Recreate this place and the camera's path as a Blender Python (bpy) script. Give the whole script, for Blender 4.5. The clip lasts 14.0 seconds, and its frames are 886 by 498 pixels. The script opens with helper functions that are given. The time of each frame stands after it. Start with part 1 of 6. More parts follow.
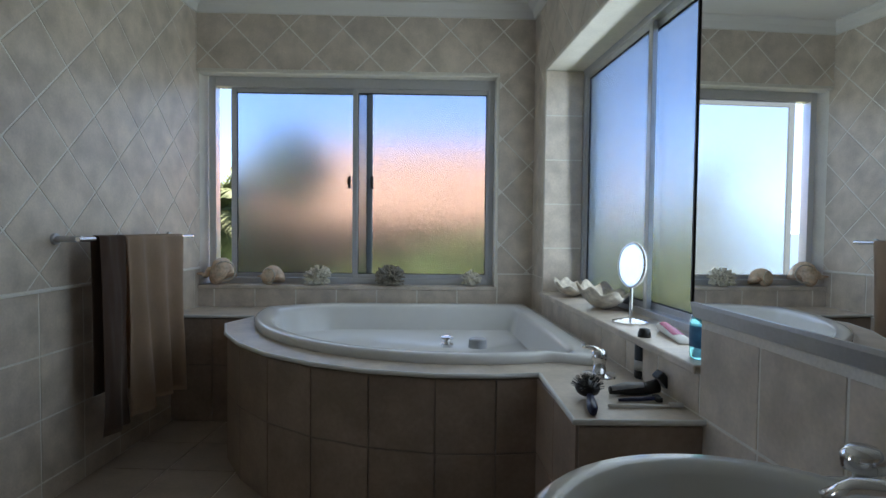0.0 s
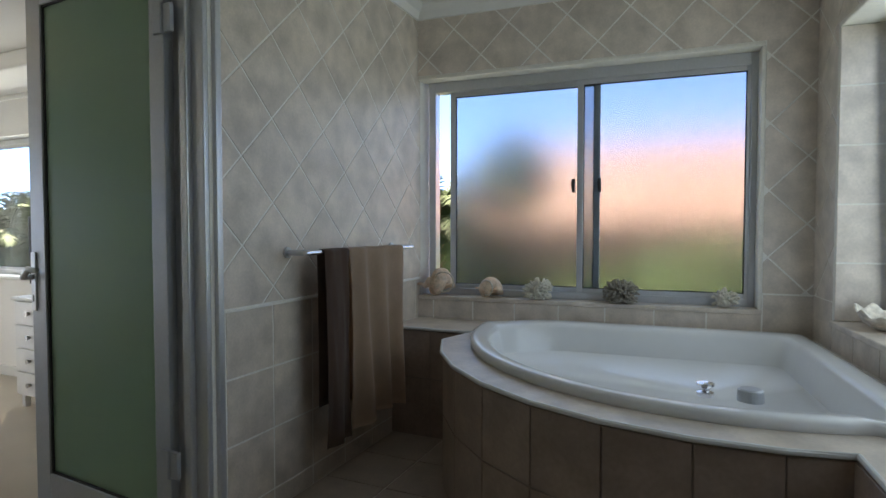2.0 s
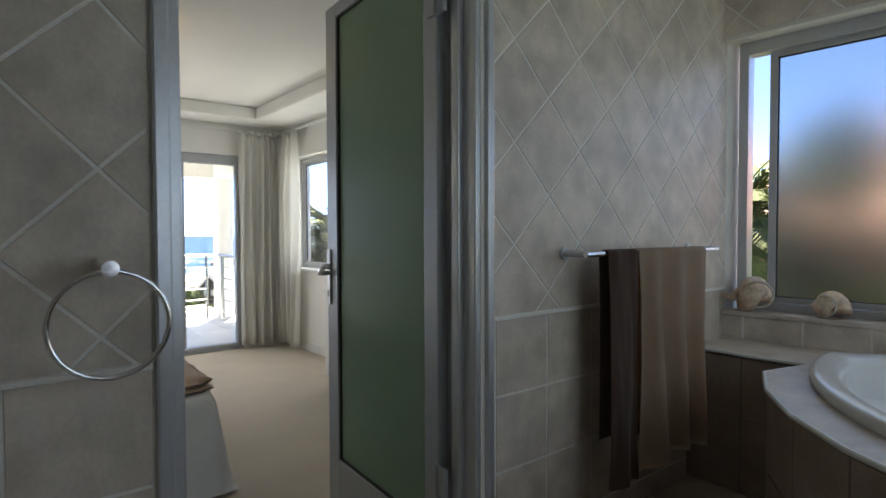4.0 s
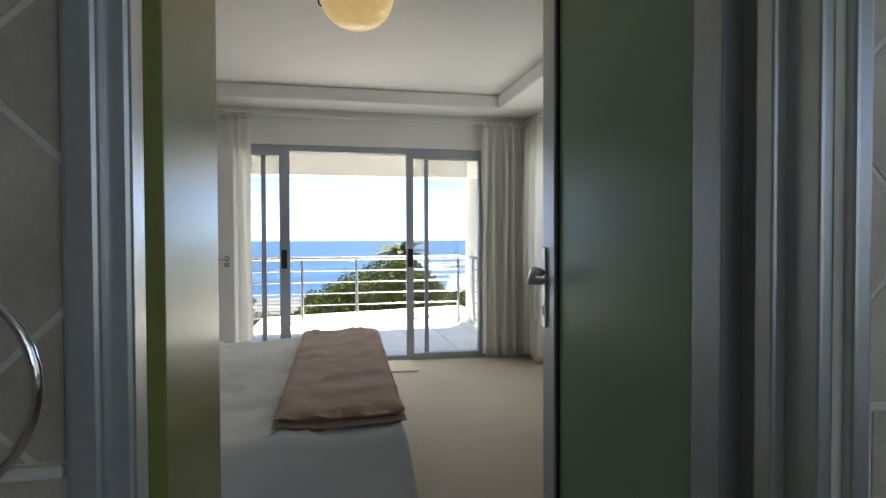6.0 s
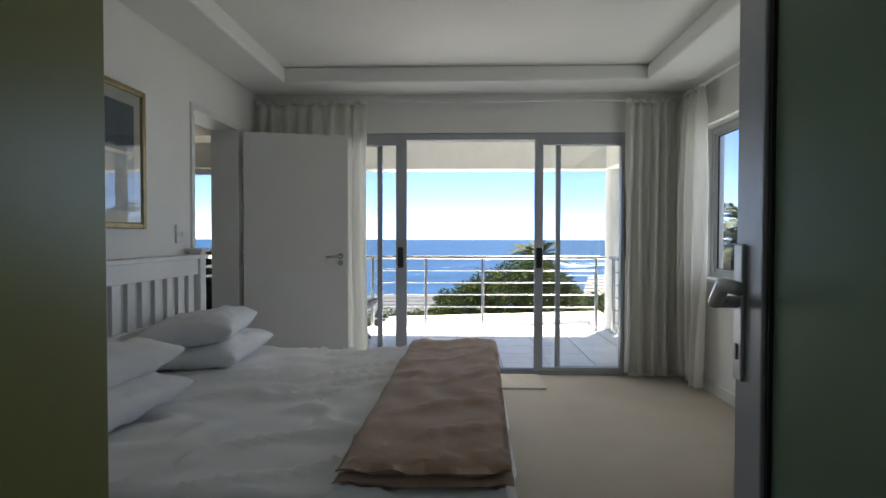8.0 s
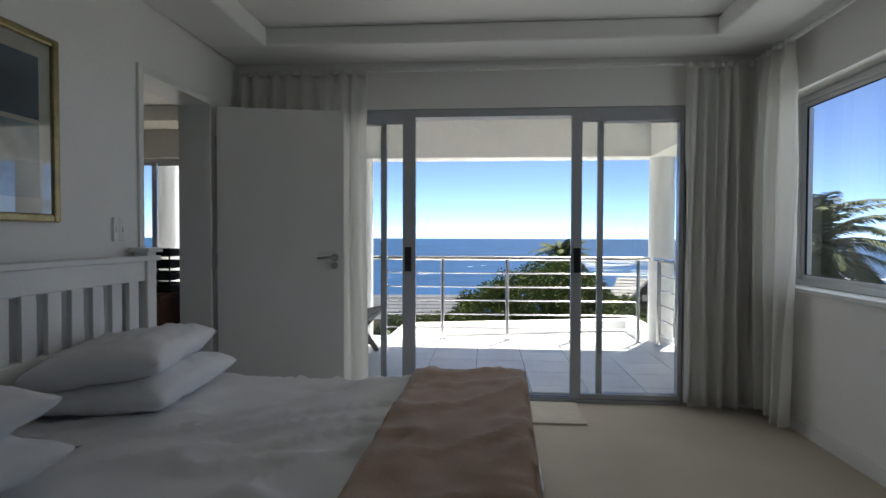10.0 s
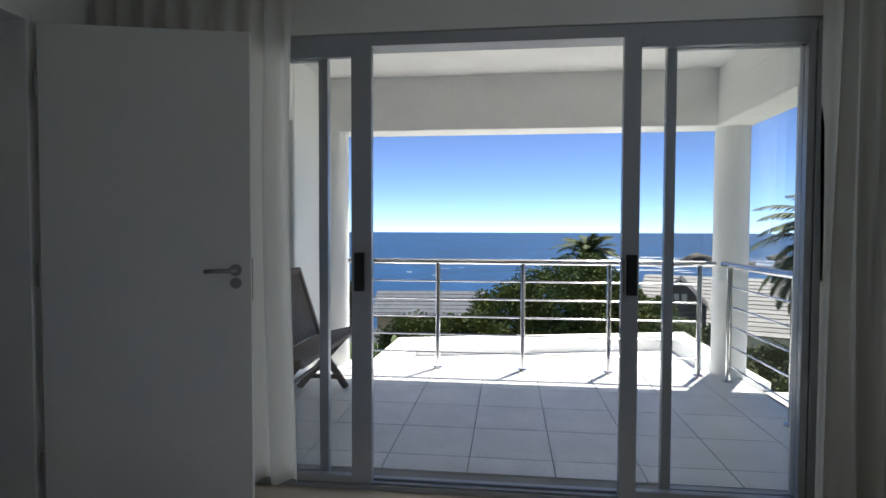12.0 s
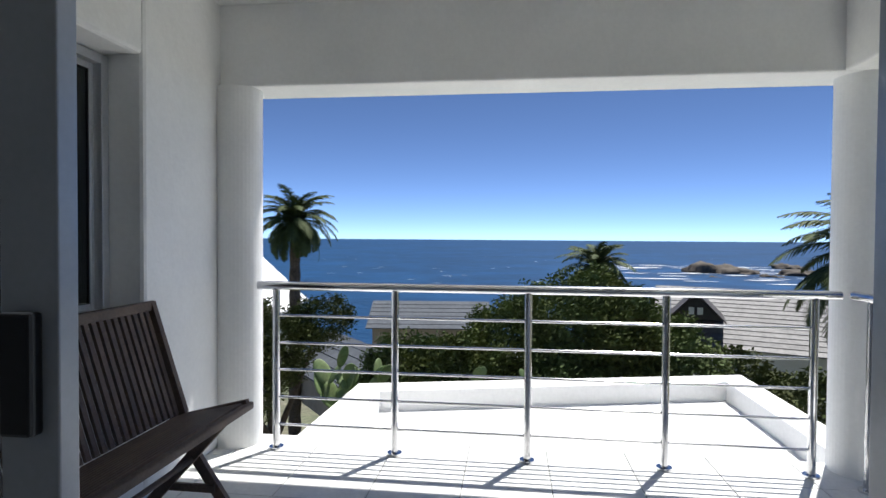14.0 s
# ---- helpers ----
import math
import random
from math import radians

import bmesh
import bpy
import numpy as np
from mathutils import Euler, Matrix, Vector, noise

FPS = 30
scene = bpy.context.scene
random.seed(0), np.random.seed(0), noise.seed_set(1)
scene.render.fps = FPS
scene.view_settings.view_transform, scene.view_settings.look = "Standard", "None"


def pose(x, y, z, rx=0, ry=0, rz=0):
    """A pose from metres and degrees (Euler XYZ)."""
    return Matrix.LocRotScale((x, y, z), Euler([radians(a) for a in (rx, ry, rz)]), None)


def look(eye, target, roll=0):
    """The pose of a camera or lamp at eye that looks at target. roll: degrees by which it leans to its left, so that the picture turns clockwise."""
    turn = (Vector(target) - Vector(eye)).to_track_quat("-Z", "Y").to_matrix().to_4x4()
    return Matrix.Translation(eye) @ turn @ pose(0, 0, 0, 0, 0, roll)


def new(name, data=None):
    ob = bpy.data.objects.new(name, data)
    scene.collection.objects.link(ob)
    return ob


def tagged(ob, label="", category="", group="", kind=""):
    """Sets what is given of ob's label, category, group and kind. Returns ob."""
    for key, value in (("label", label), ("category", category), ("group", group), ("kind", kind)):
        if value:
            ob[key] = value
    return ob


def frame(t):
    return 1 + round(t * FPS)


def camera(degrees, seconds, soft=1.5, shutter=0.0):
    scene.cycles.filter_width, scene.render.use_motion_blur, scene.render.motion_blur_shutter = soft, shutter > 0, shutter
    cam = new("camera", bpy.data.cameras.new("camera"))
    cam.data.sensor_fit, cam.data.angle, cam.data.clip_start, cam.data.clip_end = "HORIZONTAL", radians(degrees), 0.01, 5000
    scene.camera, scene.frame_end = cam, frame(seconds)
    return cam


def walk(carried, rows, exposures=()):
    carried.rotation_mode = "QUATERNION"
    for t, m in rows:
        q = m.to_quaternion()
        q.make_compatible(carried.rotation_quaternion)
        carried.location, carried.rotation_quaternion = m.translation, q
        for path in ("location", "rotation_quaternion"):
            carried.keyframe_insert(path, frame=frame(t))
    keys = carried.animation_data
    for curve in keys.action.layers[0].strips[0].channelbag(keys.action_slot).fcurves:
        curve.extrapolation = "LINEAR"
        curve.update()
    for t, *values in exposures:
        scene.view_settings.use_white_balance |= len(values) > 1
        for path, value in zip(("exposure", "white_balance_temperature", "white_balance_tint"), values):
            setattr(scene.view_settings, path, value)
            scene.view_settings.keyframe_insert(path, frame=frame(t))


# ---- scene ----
cam = camera(76.7, 14.0)
PATH = [
    (0, (0.352, -0.046, 1.283), (0.275, 1.952, 1.208), 0.6),
    (0.5, (0.328, 0.074, 1.299), (0.145, 2.064, 1.225), 0.4),
    (1, (0.289, 0.171, 1.319), (-0.07, 2.136, 1.241), 0.3),
    (1.5, (0.262, 0.235, 1.321), (-0.34, 2.14, 1.248), 0.1),
    (2, (0.252, 0.303, 1.32), (-0.586, 2.155, 1.249), -0.0),
    (2.5, (0.244, 0.376, 1.31), (-0.824, 2.066, 1.243), -0.2),
    (3, (0.22, 0.406, 1.308), (-1.044, 1.955, 1.238), -0.3),
    (5.5, (-0.569, 1.008, 1.267), (-2.458, 1.665, 1.228), -0.0),
    (6, (-0.709, 1.116, 1.253), (-2.665, 1.528, 1.212), -0.2),
    (6.5, (-0.832, 1.165, 1.241), (-2.817, 1.405, 1.202), -0.1),
    (7, (-1.021, 1.238, 1.248), (-3.019, 1.331, 1.206), -0.0),
    (7.5, (-1.186, 1.287, 1.242), (-3.185, 1.269, 1.201), 0.1),
    (8, (-1.337, 1.285, 1.233), (-3.335, 1.215, 1.19), 0.1),
    (10.5, (-2.532, 1.333, 1.222), (-4.524, 1.159, 1.166), 0.2),
    (11, (-2.903, 1.372, 1.229), (-4.892, 1.174, 1.163), 0.2),
    (11.5, (-3.325, 1.402, 1.232), (-5.312, 1.183, 1.17), 0.2),
    (12, (-3.781, 1.421, 1.247), (-5.766, 1.19, 1.178), 0.2),
    (12.5, (-4.258, 1.44, 1.23), (-6.242, 1.194, 1.168), 0.3),
    (13, (-4.727, 1.437, 1.233), (-6.711, 1.19, 1.17), 0.3),
    (13.5, (-5.228, 1.435, 1.228), (-7.212, 1.186, 1.176), 0.6),
    (14, (-5.6, 1.452, 1.256), (-7.585, 1.212, 1.213), 0.4),
]
walk(cam, [(t, look(eye, target, roll)) for t, eye, target, roll in PATH],
     [(0, 3.25, 7200, 11), (2, 3.35, 7400, 11), (3, 3.25, 7500, 12), (5.5, 2.8, 7500, 11), (6.5, 2.65, 7200, 10), (8, 2.25, 7000, 10), (10.5, 1.6, 6700, 10),
      (11, 1.5, 6600, 10), (12, 1.35, 6500, 10), (13, 1.2, 6300, 10), (14, 0.85, 6250, 10)])

# ---- world, sun, exposure ----
SUN_DIR = Vector((-0.34, 0.21, 0.915)).normalized()
world = bpy.data.worlds.new("sky")
scene.world = world
world.use_nodes = True
wn = world.node_tree
sky = wn.nodes.new("ShaderNodeTexSky")
sky.sky_type = 'NISHITA'
sky.sun_disc = False
sky.sun_elevation = math.asin(SUN_DIR.z)
sky.sun_rotation = math.atan2(SUN_DIR.x, SUN_DIR.y)
sky.altitude = 3000
sky.air_density = 0.33
sky.dust_density = 0.0
sky.ozone_density = 3.5
wn.nodes["Background"].inputs[1].default_value = 0.11
wn.links.new(sky.outputs[0], wn.nodes["Background"].inputs[0])
sun = new("sun", bpy.data.lights.new("sun", 'SUN'))
sun.data.energy = 4.2
sun.data.angle = radians(0.53)
sun.data.color = (1.0, 0.96, 0.9)
sun.matrix_world = look(SUN_DIR * 40, (0, 0, 0))


# daylight standing in the window and door openings
def daylight(width, height, watts, eye, target, color=(0.93, 0.97, 1.0)):
    lamp_ = new("window_daylight", bpy.data.lights.new("window_daylight", 'AREA'))
    lamp_.data.shape = 'RECTANGLE'
    lamp_.data.size, lamp_.data.size_y = width, height
    lamp_.data.energy = watts
    lamp_.data.color = color
    lamp_.matrix_world = look(eye, target)


daylight(1.70, 1.20, 0.3, (-0.372, 3.637, 1.58), (-0.239, 1.641, 1.58), (0.70, 0.86, 1.0))
daylight(1.70, 1.25, 1.0, (1.075, 2.45, 1.57), (-0.915, 2.24, 1.50), (0.66, 0.84, 1.0))
daylight(2.55, 2.0, 2.0, (-6.347, 1.35, 1.06), (-4.0, 1.35, 1.06), (0.88, 0.95, 1.0))
daylight(1.70, 1.15, 1.6, (-5.23, 3.37, 1.53), (-5.23, 1.5, 1.4), (0.80, 0.91, 1.0))


# ---- materials ----
def material(name, color, rough=0.6, metal=0.0, grain=0.0, scale=40.0, stain=0.0, stain_scale=3.0, bump=0.0,
             bump_scale=None, vary=0.0, second=None, spec=0.5, sheen=0.0):
    """A node material: colour with fine grain and broad stains, a bump and a change from piece to piece."""
    m = bpy.data.materials.new(name)
    m.use_nodes = True
    nt = m.node_tree
    b = nt.nodes["Principled BSDF"]
    b.inputs["Roughness"].default_value = rough
    b.inputs["Metallic"].default_value = metal
    b.inputs["Specular IOR Level"].default_value = spec
    if sheen:
        b.inputs["Sheen Weight"].default_value = sheen
    geo = nt.nodes.new("ShaderNodeNewGeometry")
    base = nt.nodes.new("ShaderNodeRGB")
    base.outputs[0].default_value = (*color, 1)
    out = base.outputs[0]

    def noise_at(sc, detail=6.0):
        n = nt.nodes.new("ShaderNodeTexNoise")
        n.inputs["Scale"].default_value = sc
        n.inputs["Detail"].default_value = detail
        nt.links.new(geo.outputs["Position"], n.inputs["Vector"])
        return n

    def mixed(kind, fac, a, c):
        mx = nt.nodes.new("ShaderNodeMix")
        mx.data_type = 'RGBA'
        mx.blend_type = kind
        if isinstance(fac, float):
            mx.inputs[0].default_value = fac
        else:
            nt.links.new(fac, mx.inputs[0])
        nt.links.new(a, mx.inputs[6])
        if isinstance(c, tuple):
            mx.inputs[7].default_value = (*c, 1)
        else:
            nt.links.new(c, mx.inputs[7])
        return mx.outputs[2]

    def scaled(src, lo, hi, f0=0.3, f1=0.7):
        r = nt.nodes.new("ShaderNodeMapRange")
        r.inputs[1].default_value, r.inputs[2].default_value = f0, f1
        r.inputs[3].default_value, r.inputs[4].default_value = lo, hi
        nt.links.new(src, r.inputs[0])
        return r.outputs[0]

    if second:
        n = noise_at(stain_scale)
        out = mixed('MIX', scaled(n.outputs[0], 0.0, 1.0, 0.35, 0.65), out, second)
    if stain:
        n = noise_at(stain_scale * 1.7, 8.0)
        g = nt.nodes.new("ShaderNodeCombineColor")
        s = scaled(n.outputs[0], 1 - stain, 1 + stain * 0.5)
        for i in range(3):
            nt.links.new(s, g.inputs[i])
        out = mixed('MULTIPLY', 1.0, out, g.outputs[0])
    if grain:
        n = noise_at(scale, 4.0)
        g = nt.nodes.new("ShaderNodeCombineColor")
        s = scaled(n.outputs[0], 1 - grain, 1 + grain)
        for i in range(3):
            nt.links.new(s, g.inputs[i])
        out = mixed('MULTIPLY', 1.0, out, g.outputs[0])
    if vary:
        oi = nt.nodes.new("ShaderNodeObjectInfo")
        g = nt.nodes.new("ShaderNodeCombineColor")
        s = scaled(oi.outputs["Random"], 1 - vary, 1 + vary, 0.0, 1.0)
        for i in range(3):
            nt.links.new(s, g.inputs[i])
        out = mixed('MULTIPLY', 1.0, out, g.outputs[0])
    nt.links.new(out, b.inputs["Base Color"])
    if bump:
        n = noise_at(bump_scale or scale, 5.0)
        bp = nt.nodes.new("ShaderNodeBump")
        bp.inputs["Strength"].default_value = 1.0
        bp.inputs["Distance"].default_value = bump
        nt.links.new(n.outputs[0], bp.inputs["Height"])
        nt.links.new(bp.outputs[0], b.inputs["Normal"])
    return m


def glass_material(name, color, rough=0.0, ior=1.45):
    m = bpy.data.materials.new(name)
    m.use_nodes = True
    b = m.node_tree.nodes["Principled BSDF"]
    b.inputs["Base Color"].default_value = (*color, 1)
    b.inputs["Roughness"].default_value = rough
    b.inputs["Transmission Weight"].default_value = 1.0
    b.inputs["IOR"].default_value = ior
    return m


WALL_TILE = material("wall_tile", (0.69, 0.60, 0.515), 0.36, grain=0.06, scale=90, stain=0.24, stain_scale=5, bump=0.0006, bump_scale=60, vary=0.04)
GROUT = material("grout", (0.88, 0.85, 0.79), 0.85, grain=0.06, scale=120, stain=0.1, bump=0.0005)
DECK_GROUT = material("brown_grout", (0.30, 0.25, 0.21), 0.85, grain=0.08, scale=120, stain=0.1, bump=0.0005)
DECK_TILE = material("brown_deck_tile", (0.36, 0.27, 0.215), 0.38, grain=0.08, scale=60, stain=0.2, stain_scale=4, bump=0.0006, vary=0.06)
TRIM_TILE = material("pale_tile_trim", (0.78, 0.74, 0.66), 0.4, grain=0.04, scale=80, stain=0.08, stain_scale=6, bump=0.0004)
FLOOR_TILE = material("floor_tile", (0.45, 0.36, 0.29), 0.4, grain=0.06, scale=70, stain=0.15, stain_scale=4, bump=0.0005, vary=0.05)
PLASTER = material("white_plaster", (0.84, 0.83, 0.80), 0.7, grain=0.015, scale=60, stain=0.035, stain_scale=1.3, bump=0.0012, bump_scale=45)
CEILING = material("ceiling_paint", (0.86, 0.85, 0.82), 0.8, grain=0.01, scale=50, stain=0.03, stain_scale=0.9, bump=0.0006, bump_scale=50)
OUTSIDE = material("exterior_render", (0.86, 0.86, 0.84), 0.75, grain=0.02, scale=50, stain=0.06, stain_scale=1.1, bump=0.003, bump_scale=14)
ROOF_WHITE = material("white_roof_paint", (0.83, 0.83, 0.82), 0.7, grain=0.03, scale=30, stain=0.07, stain_scale=0.8, bump=0.002, bump_scale=20)
CARPET = material("beige_carpet", (0.50, 0.43, 0.34), 0.95, grain=0.18, scale=260, stain=0.08, stain_scale=1.6, bump=0.0012, bump_scale=240, spec=0.1, sheen=0.3)
BALCONY_TILE = material("balcony_tile", (0.70, 0.70, 0.68), 0.42, grain=0.05, scale=40, stain=0.09, stain_scale=2.2, bump=0.0006, vary=0.03)
BALCONY_GROUT = material("dark_grout", (0.27, 0.27, 0.26), 0.9, grain=0.1, scale=100)
ALU = material("grey_powder_coated_aluminium", (0.42, 0.44, 0.47), 0.38, 0.35, grain=0.03, scale=80, stain=0.05, bump=0.0002)
ALU_DARK = material("anodised_aluminium", (0.30, 0.31, 0.33), 0.4, 0.5, grain=0.03, scale=80, stain=0.06, bump=0.0002)
ALU_BRIGHT = material("brushed_aluminium", (0.62, 0.63, 0.65), 0.34, 0.6, grain=0.04, scale=90, stain=0.05)
RUBBER = material("black_rubber", (0.018, 0.018, 0.02), 0.6, grain=0.1, scale=60)
CHROME = material("chrome", (0.80, 0.80, 0.82), 0.09, 1.0, grain=0.02, scale=60, stain=0.03)
STEEL = material("polished_stainless_steel", (0.66, 0.66, 0.67), 0.14, 1.0, grain=0.05, scale=70, stain=0.06, bump=0.0001)
SATIN = material("satin_nickel", (0.36, 0.35, 0.34), 0.32, 1.0, grain=0.04, scale=90)
ACRYLIC = material("white_acrylic", (0.82, 0.83, 0.84), 0.12, grain=0.01, scale=20, stain=0.025, stain_scale=1.5)
CERAMIC = material("white_ceramic", (0.80, 0.80, 0.79), 0.1, grain=0.01, scale=30, stain=0.03)
WHITE_PAINT = material("white_satin_paint", (0.78, 0.78, 0.76), 0.42, grain=0.02, scale=70, stain=0.04, stain_scale=2, bump=0.0003)
DOOR_PAINT = material("white_door_paint", (0.74, 0.73, 0.70), 0.45, grain=0.015, scale=70, stain=0.03, stain_scale=1.5, bump=0.0002)
LINEN = material("white_linen", (0.80, 0.80, 0.81), 0.9, grain=0.03, scale=400, stain=0.04, stain_scale=3, bump=0.0004, bump_scale=330, spec=0.15, sheen=0.2)
CURTAIN = material("cream_curtain_cloth", (0.86, 0.85, 0.82), 0.92, grain=0.04, scale=300, stain=0.05, stain_scale=2, bump=0.0003, bump_scale=280, spec=0.1, sheen=0.2)
BLANKET = material("taupe_fleece", (0.43, 0.285, 0.205), 0.95, grain=0.12, scale=200, stain=0.13, stain_scale=6, bump=0.0009, bump_scale=160, spec=0.08, sheen=0.4)
TOWEL = material("taupe_towel", (0.58, 0.42, 0.30), 0.97, grain=0.15, scale=350, stain=0.1, stain_scale=5, bump=0.0007, bump_scale=300, spec=0.05, sheen=0.3)
TOWEL_DARK = material("dark_brown_towel", (0.15, 0.095, 0.07), 0.97, grain=0.15, scale=350, stain=0.1, stain_scale=5, bump=0.0007, bump_scale=300, spec=0.05, sheen=0.3)
OLIVE = material("olive_gloss_laminate", (0.27, 0.27, 0.075), 0.33, grain=0.02, scale=30, stain=0.05, stain_scale=1.4, bump=0.0004, bump_scale=3)
GREEN_GLASS = material("green_back_painted_glass", (0.29, 0.385, 0.30), 0.32, grain=0.02, scale=40, stain=0.08, stain_scale=1.2)
TEAK = material("weathered_teak", (0.115, 0.075, 0.05), 0.6, grain=0.2, scale=90, stain=0.25, stain_scale=8, bump=0.001, bump_scale=70, vary=0.12)
BROWN_WOOD = material("red_brown_wood", (0.12, 0.05, 0.028), 0.45, grain=0.15, scale=40, stain=0.2, stain_scale=5, bump=0.0005)
BLACK = material("black_plastic", (0.012, 0.012, 0.013), 0.35, grain=0.05, scale=60)
SHELL = material("sea_shell", (0.72, 0.58, 0.44), 0.55, grain=0.15, scale=70, stain=0.3, stain_scale=16, bump=0.002, bump_scale=60, second=(0.62, 0.40, 0.26))
SHELL_PALE = material("pale_shell", (0.74, 0.69, 0.60), 0.6, grain=0.15, scale=60, stain=0.3, stain_scale=14, bump=0.004, bump_scale=50, second=(0.55, 0.47, 0.38))
CORAL = material("white_coral", (0.72, 0.68, 0.58), 0.9, grain=0.2, scale=150, stain=0.2, stain_scale=20, bump=0.003, bump_scale=140)
CORAL_GREY = material("grey_coral", (0.33, 0.30, 0.25), 0.95, grain=0.3, scale=150, stain=0.25, stain_scale=20, bump=0.004, bump_scale=120)
for cloth, tint, share in ((CURTAIN, (0.95, 0.94, 0.91), 0.62), (GREEN_GLASS, (0.46, 0.60, 0.48), 0.55)):
    cn = cloth.node_tree
    thin = cn.nodes.new("ShaderNodeBsdfTranslucent")
    thin.inputs[0].default_value = (*tint, 1)
    blend = cn.nodes.new("ShaderNodeMixShader")
    blend.inputs[0].default_value = share
    cn.links.new(cn.nodes["Principled BSDF"].outputs[0], blend.inputs[1])
    cn.links.new(thin.outputs[0], blend.inputs[2])
    cn.links.new(blend.outputs[0], cn.nodes["Material Output"].inputs[0])
FROSTED = glass_material("frosted_glass", (0.51, 0.57, 0.60), 0.27)
TINTED = glass_material("dark_tinted_glass", (0.10, 0.115, 0.125), 0.05)
CLEAR = glass_material("clear_glass", (0.97, 0.985, 0.98), 0.0)
MIRROR = bpy.data.materials.new("mirror_silver")
MIRROR.use_nodes = True
MIRROR.node_tree.nodes["Principled BSDF"].inputs["Metallic"].default_value = 1.0
MIRROR.node_tree.nodes["Principled BSDF"].inputs["Roughness"].default_value = 0.0
MIRROR.node_tree.nodes["Principled BSDF"].inputs["Base Color"].default_value = (0.9, 0.91, 0.91, 1)


# ---- building helpers ----
BATH_STEP = 0.13            # the bathroom floor lies one low step above the bedroom
level = 0.0                 # height of the floor on which the next things are built


def make(name, bm, mat, matrix=None, smooth=False):
    """Links a bmesh as one mesh object."""
    if matrix is not None:
        bm.transform(matrix)
    bm.transform(Matrix.Translation((0, 0, level)))
    bmesh.ops.recalc_face_normals(bm, faces=bm.faces)
    if smooth:
        for f in bm.faces:
            f.smooth = True
    me = bpy.data.meshes.new(name)
    bm.to_mesh(me)
    bm.free()
    me.materials.append(mat)
    return new(name, me)


def part(name, bm, mat, parent, label="", smooth=False, matrix=None):
    ob = make(name, bm, mat, matrix, smooth)
    ob.parent = parent
    if label:
        tagged(ob, label)
    return ob


def thing(name, label, category, group=""):
    return tagged(new(name), label, category, group)


def structure(name, bm, mat, label, matrix=None, category="", smooth=False):
    return tagged(make(name, bm, mat, matrix, smooth), label, category or name.split("_")[0], kind="structure")


def box(bm, lo, hi, bevel=0.0, seg=2):
    vs = [bm.verts.new((x, y, z)) for x in (lo[0], hi[0]) for y in (lo[1], hi[1]) for z in (lo[2], hi[2])]
    fs = [bm.faces.new([vs[i] for i in q]) for q in
          ((0, 1, 3, 2), (4, 6, 7, 5), (0, 4, 5, 1), (2, 3, 7, 6), (0, 2, 6, 4), (1, 5, 7, 3))]
    if bevel:
        es = list({e for f in fs for e in f.edges})
        bmesh.ops.bevel(bm, geom=es, offset=bevel, segments=seg, affect='EDGES', profile=0.5)
    return bm


def boxes(*pairs, bevel=0.0):
    bm = bmesh.new()
    for lo, hi in pairs:
        box(bm, lo, hi, bevel)
    return bm


def prism(bm, pts, z0, z1):
    """A closed upright prism over a polygon in plan."""
    a = [bm.verts.new((x, y, z0)) for x, y in pts]
    b = [bm.verts.new((x, y, z1)) for x, y in pts]
    n = len(pts)
    bm.faces.new(a[::-1])
    bm.faces.new(b)
    for i in range(n):
        bm.faces.new((a[i], a[(i + 1) % n], b[(i + 1) % n], b[i]))
    return bm


def rod(bm, p0, p1, r0, r1=None, seg=12, caps=True):
    p0, p1 = Vector(p0), Vector(p1)
    r1 = r0 if r1 is None else r1
    d = (p1 - p0).normalized()
    side = d.orthogonal().normalized()
    up = d.cross(side)
    rings = []
    for p, r in ((p0, r0), (p1, r1)):
        rings.append([bm.verts.new(p + (side * math.cos(k * math.tau / seg) + up * math.sin(k * math.tau / seg)) * r) for k in range(seg)])
    for k in range(seg):
        bm.faces.new((rings[0][k], rings[0][(k + 1) % seg], rings[1][(k + 1) % seg], rings[1][k]))
    if caps:
        bm.faces.new(rings[0][::-1])
        bm.faces.new(rings[1])
    return bm


def tube(bm, pts, r, seg=10):
    """A round tube along a line of points; r is a number or one for each point."""
    pts = [Vector(p) for p in pts]
    rad = r if isinstance(r, (list, tuple)) else [r] * len(pts)
    rings = []
    side = (pts[1] - pts[0]).orthogonal().normalized()
    for i, p in enumerate(pts):
        d = (pts[min(i + 1, len(pts) - 1)] - pts[max(i - 1, 0)]).normalized()
        side = (side - d * side.dot(d)).normalized()
        up = d.cross(side)
        rings.append([bm.verts.new(p + (side * math.cos(k * math.tau / seg) + up * math.sin(k * math.tau / seg)) * rad[i]) for k in range(seg)])
    for a, b in zip(rings, rings[1:]):
        for k in range(seg):
            bm.faces.new((a[k], a[(k + 1) % seg], b[(k + 1) % seg], b[k]))
    bm.faces.new(rings[0][::-1])
    bm.faces.new(rings[-1])
    return bm


def lathe(bm, profile, centre=(0, 0, 0), seg=32, sx=1.0, sy=1.0):
    """Turns a profile of (radius, height) round the upright axis."""
    rings = []
    for r, z in profile:
        rings.append([bm.verts.new((centre[0] + r * sx * math.cos(k * math.tau / seg), centre[1] + r * sy * math.sin(k * math.tau / seg), centre[2] + z)) for k in range(seg)])
    for a, b in zip(rings, rings[1:]):
        for k in range(seg):
            bm.faces.new((a[k], a[(k + 1) % seg], b[(k + 1) % seg], b[k]))
    bm.faces.new(rings[0][::-1])
    bm.faces.new(rings[-1])
    return bm


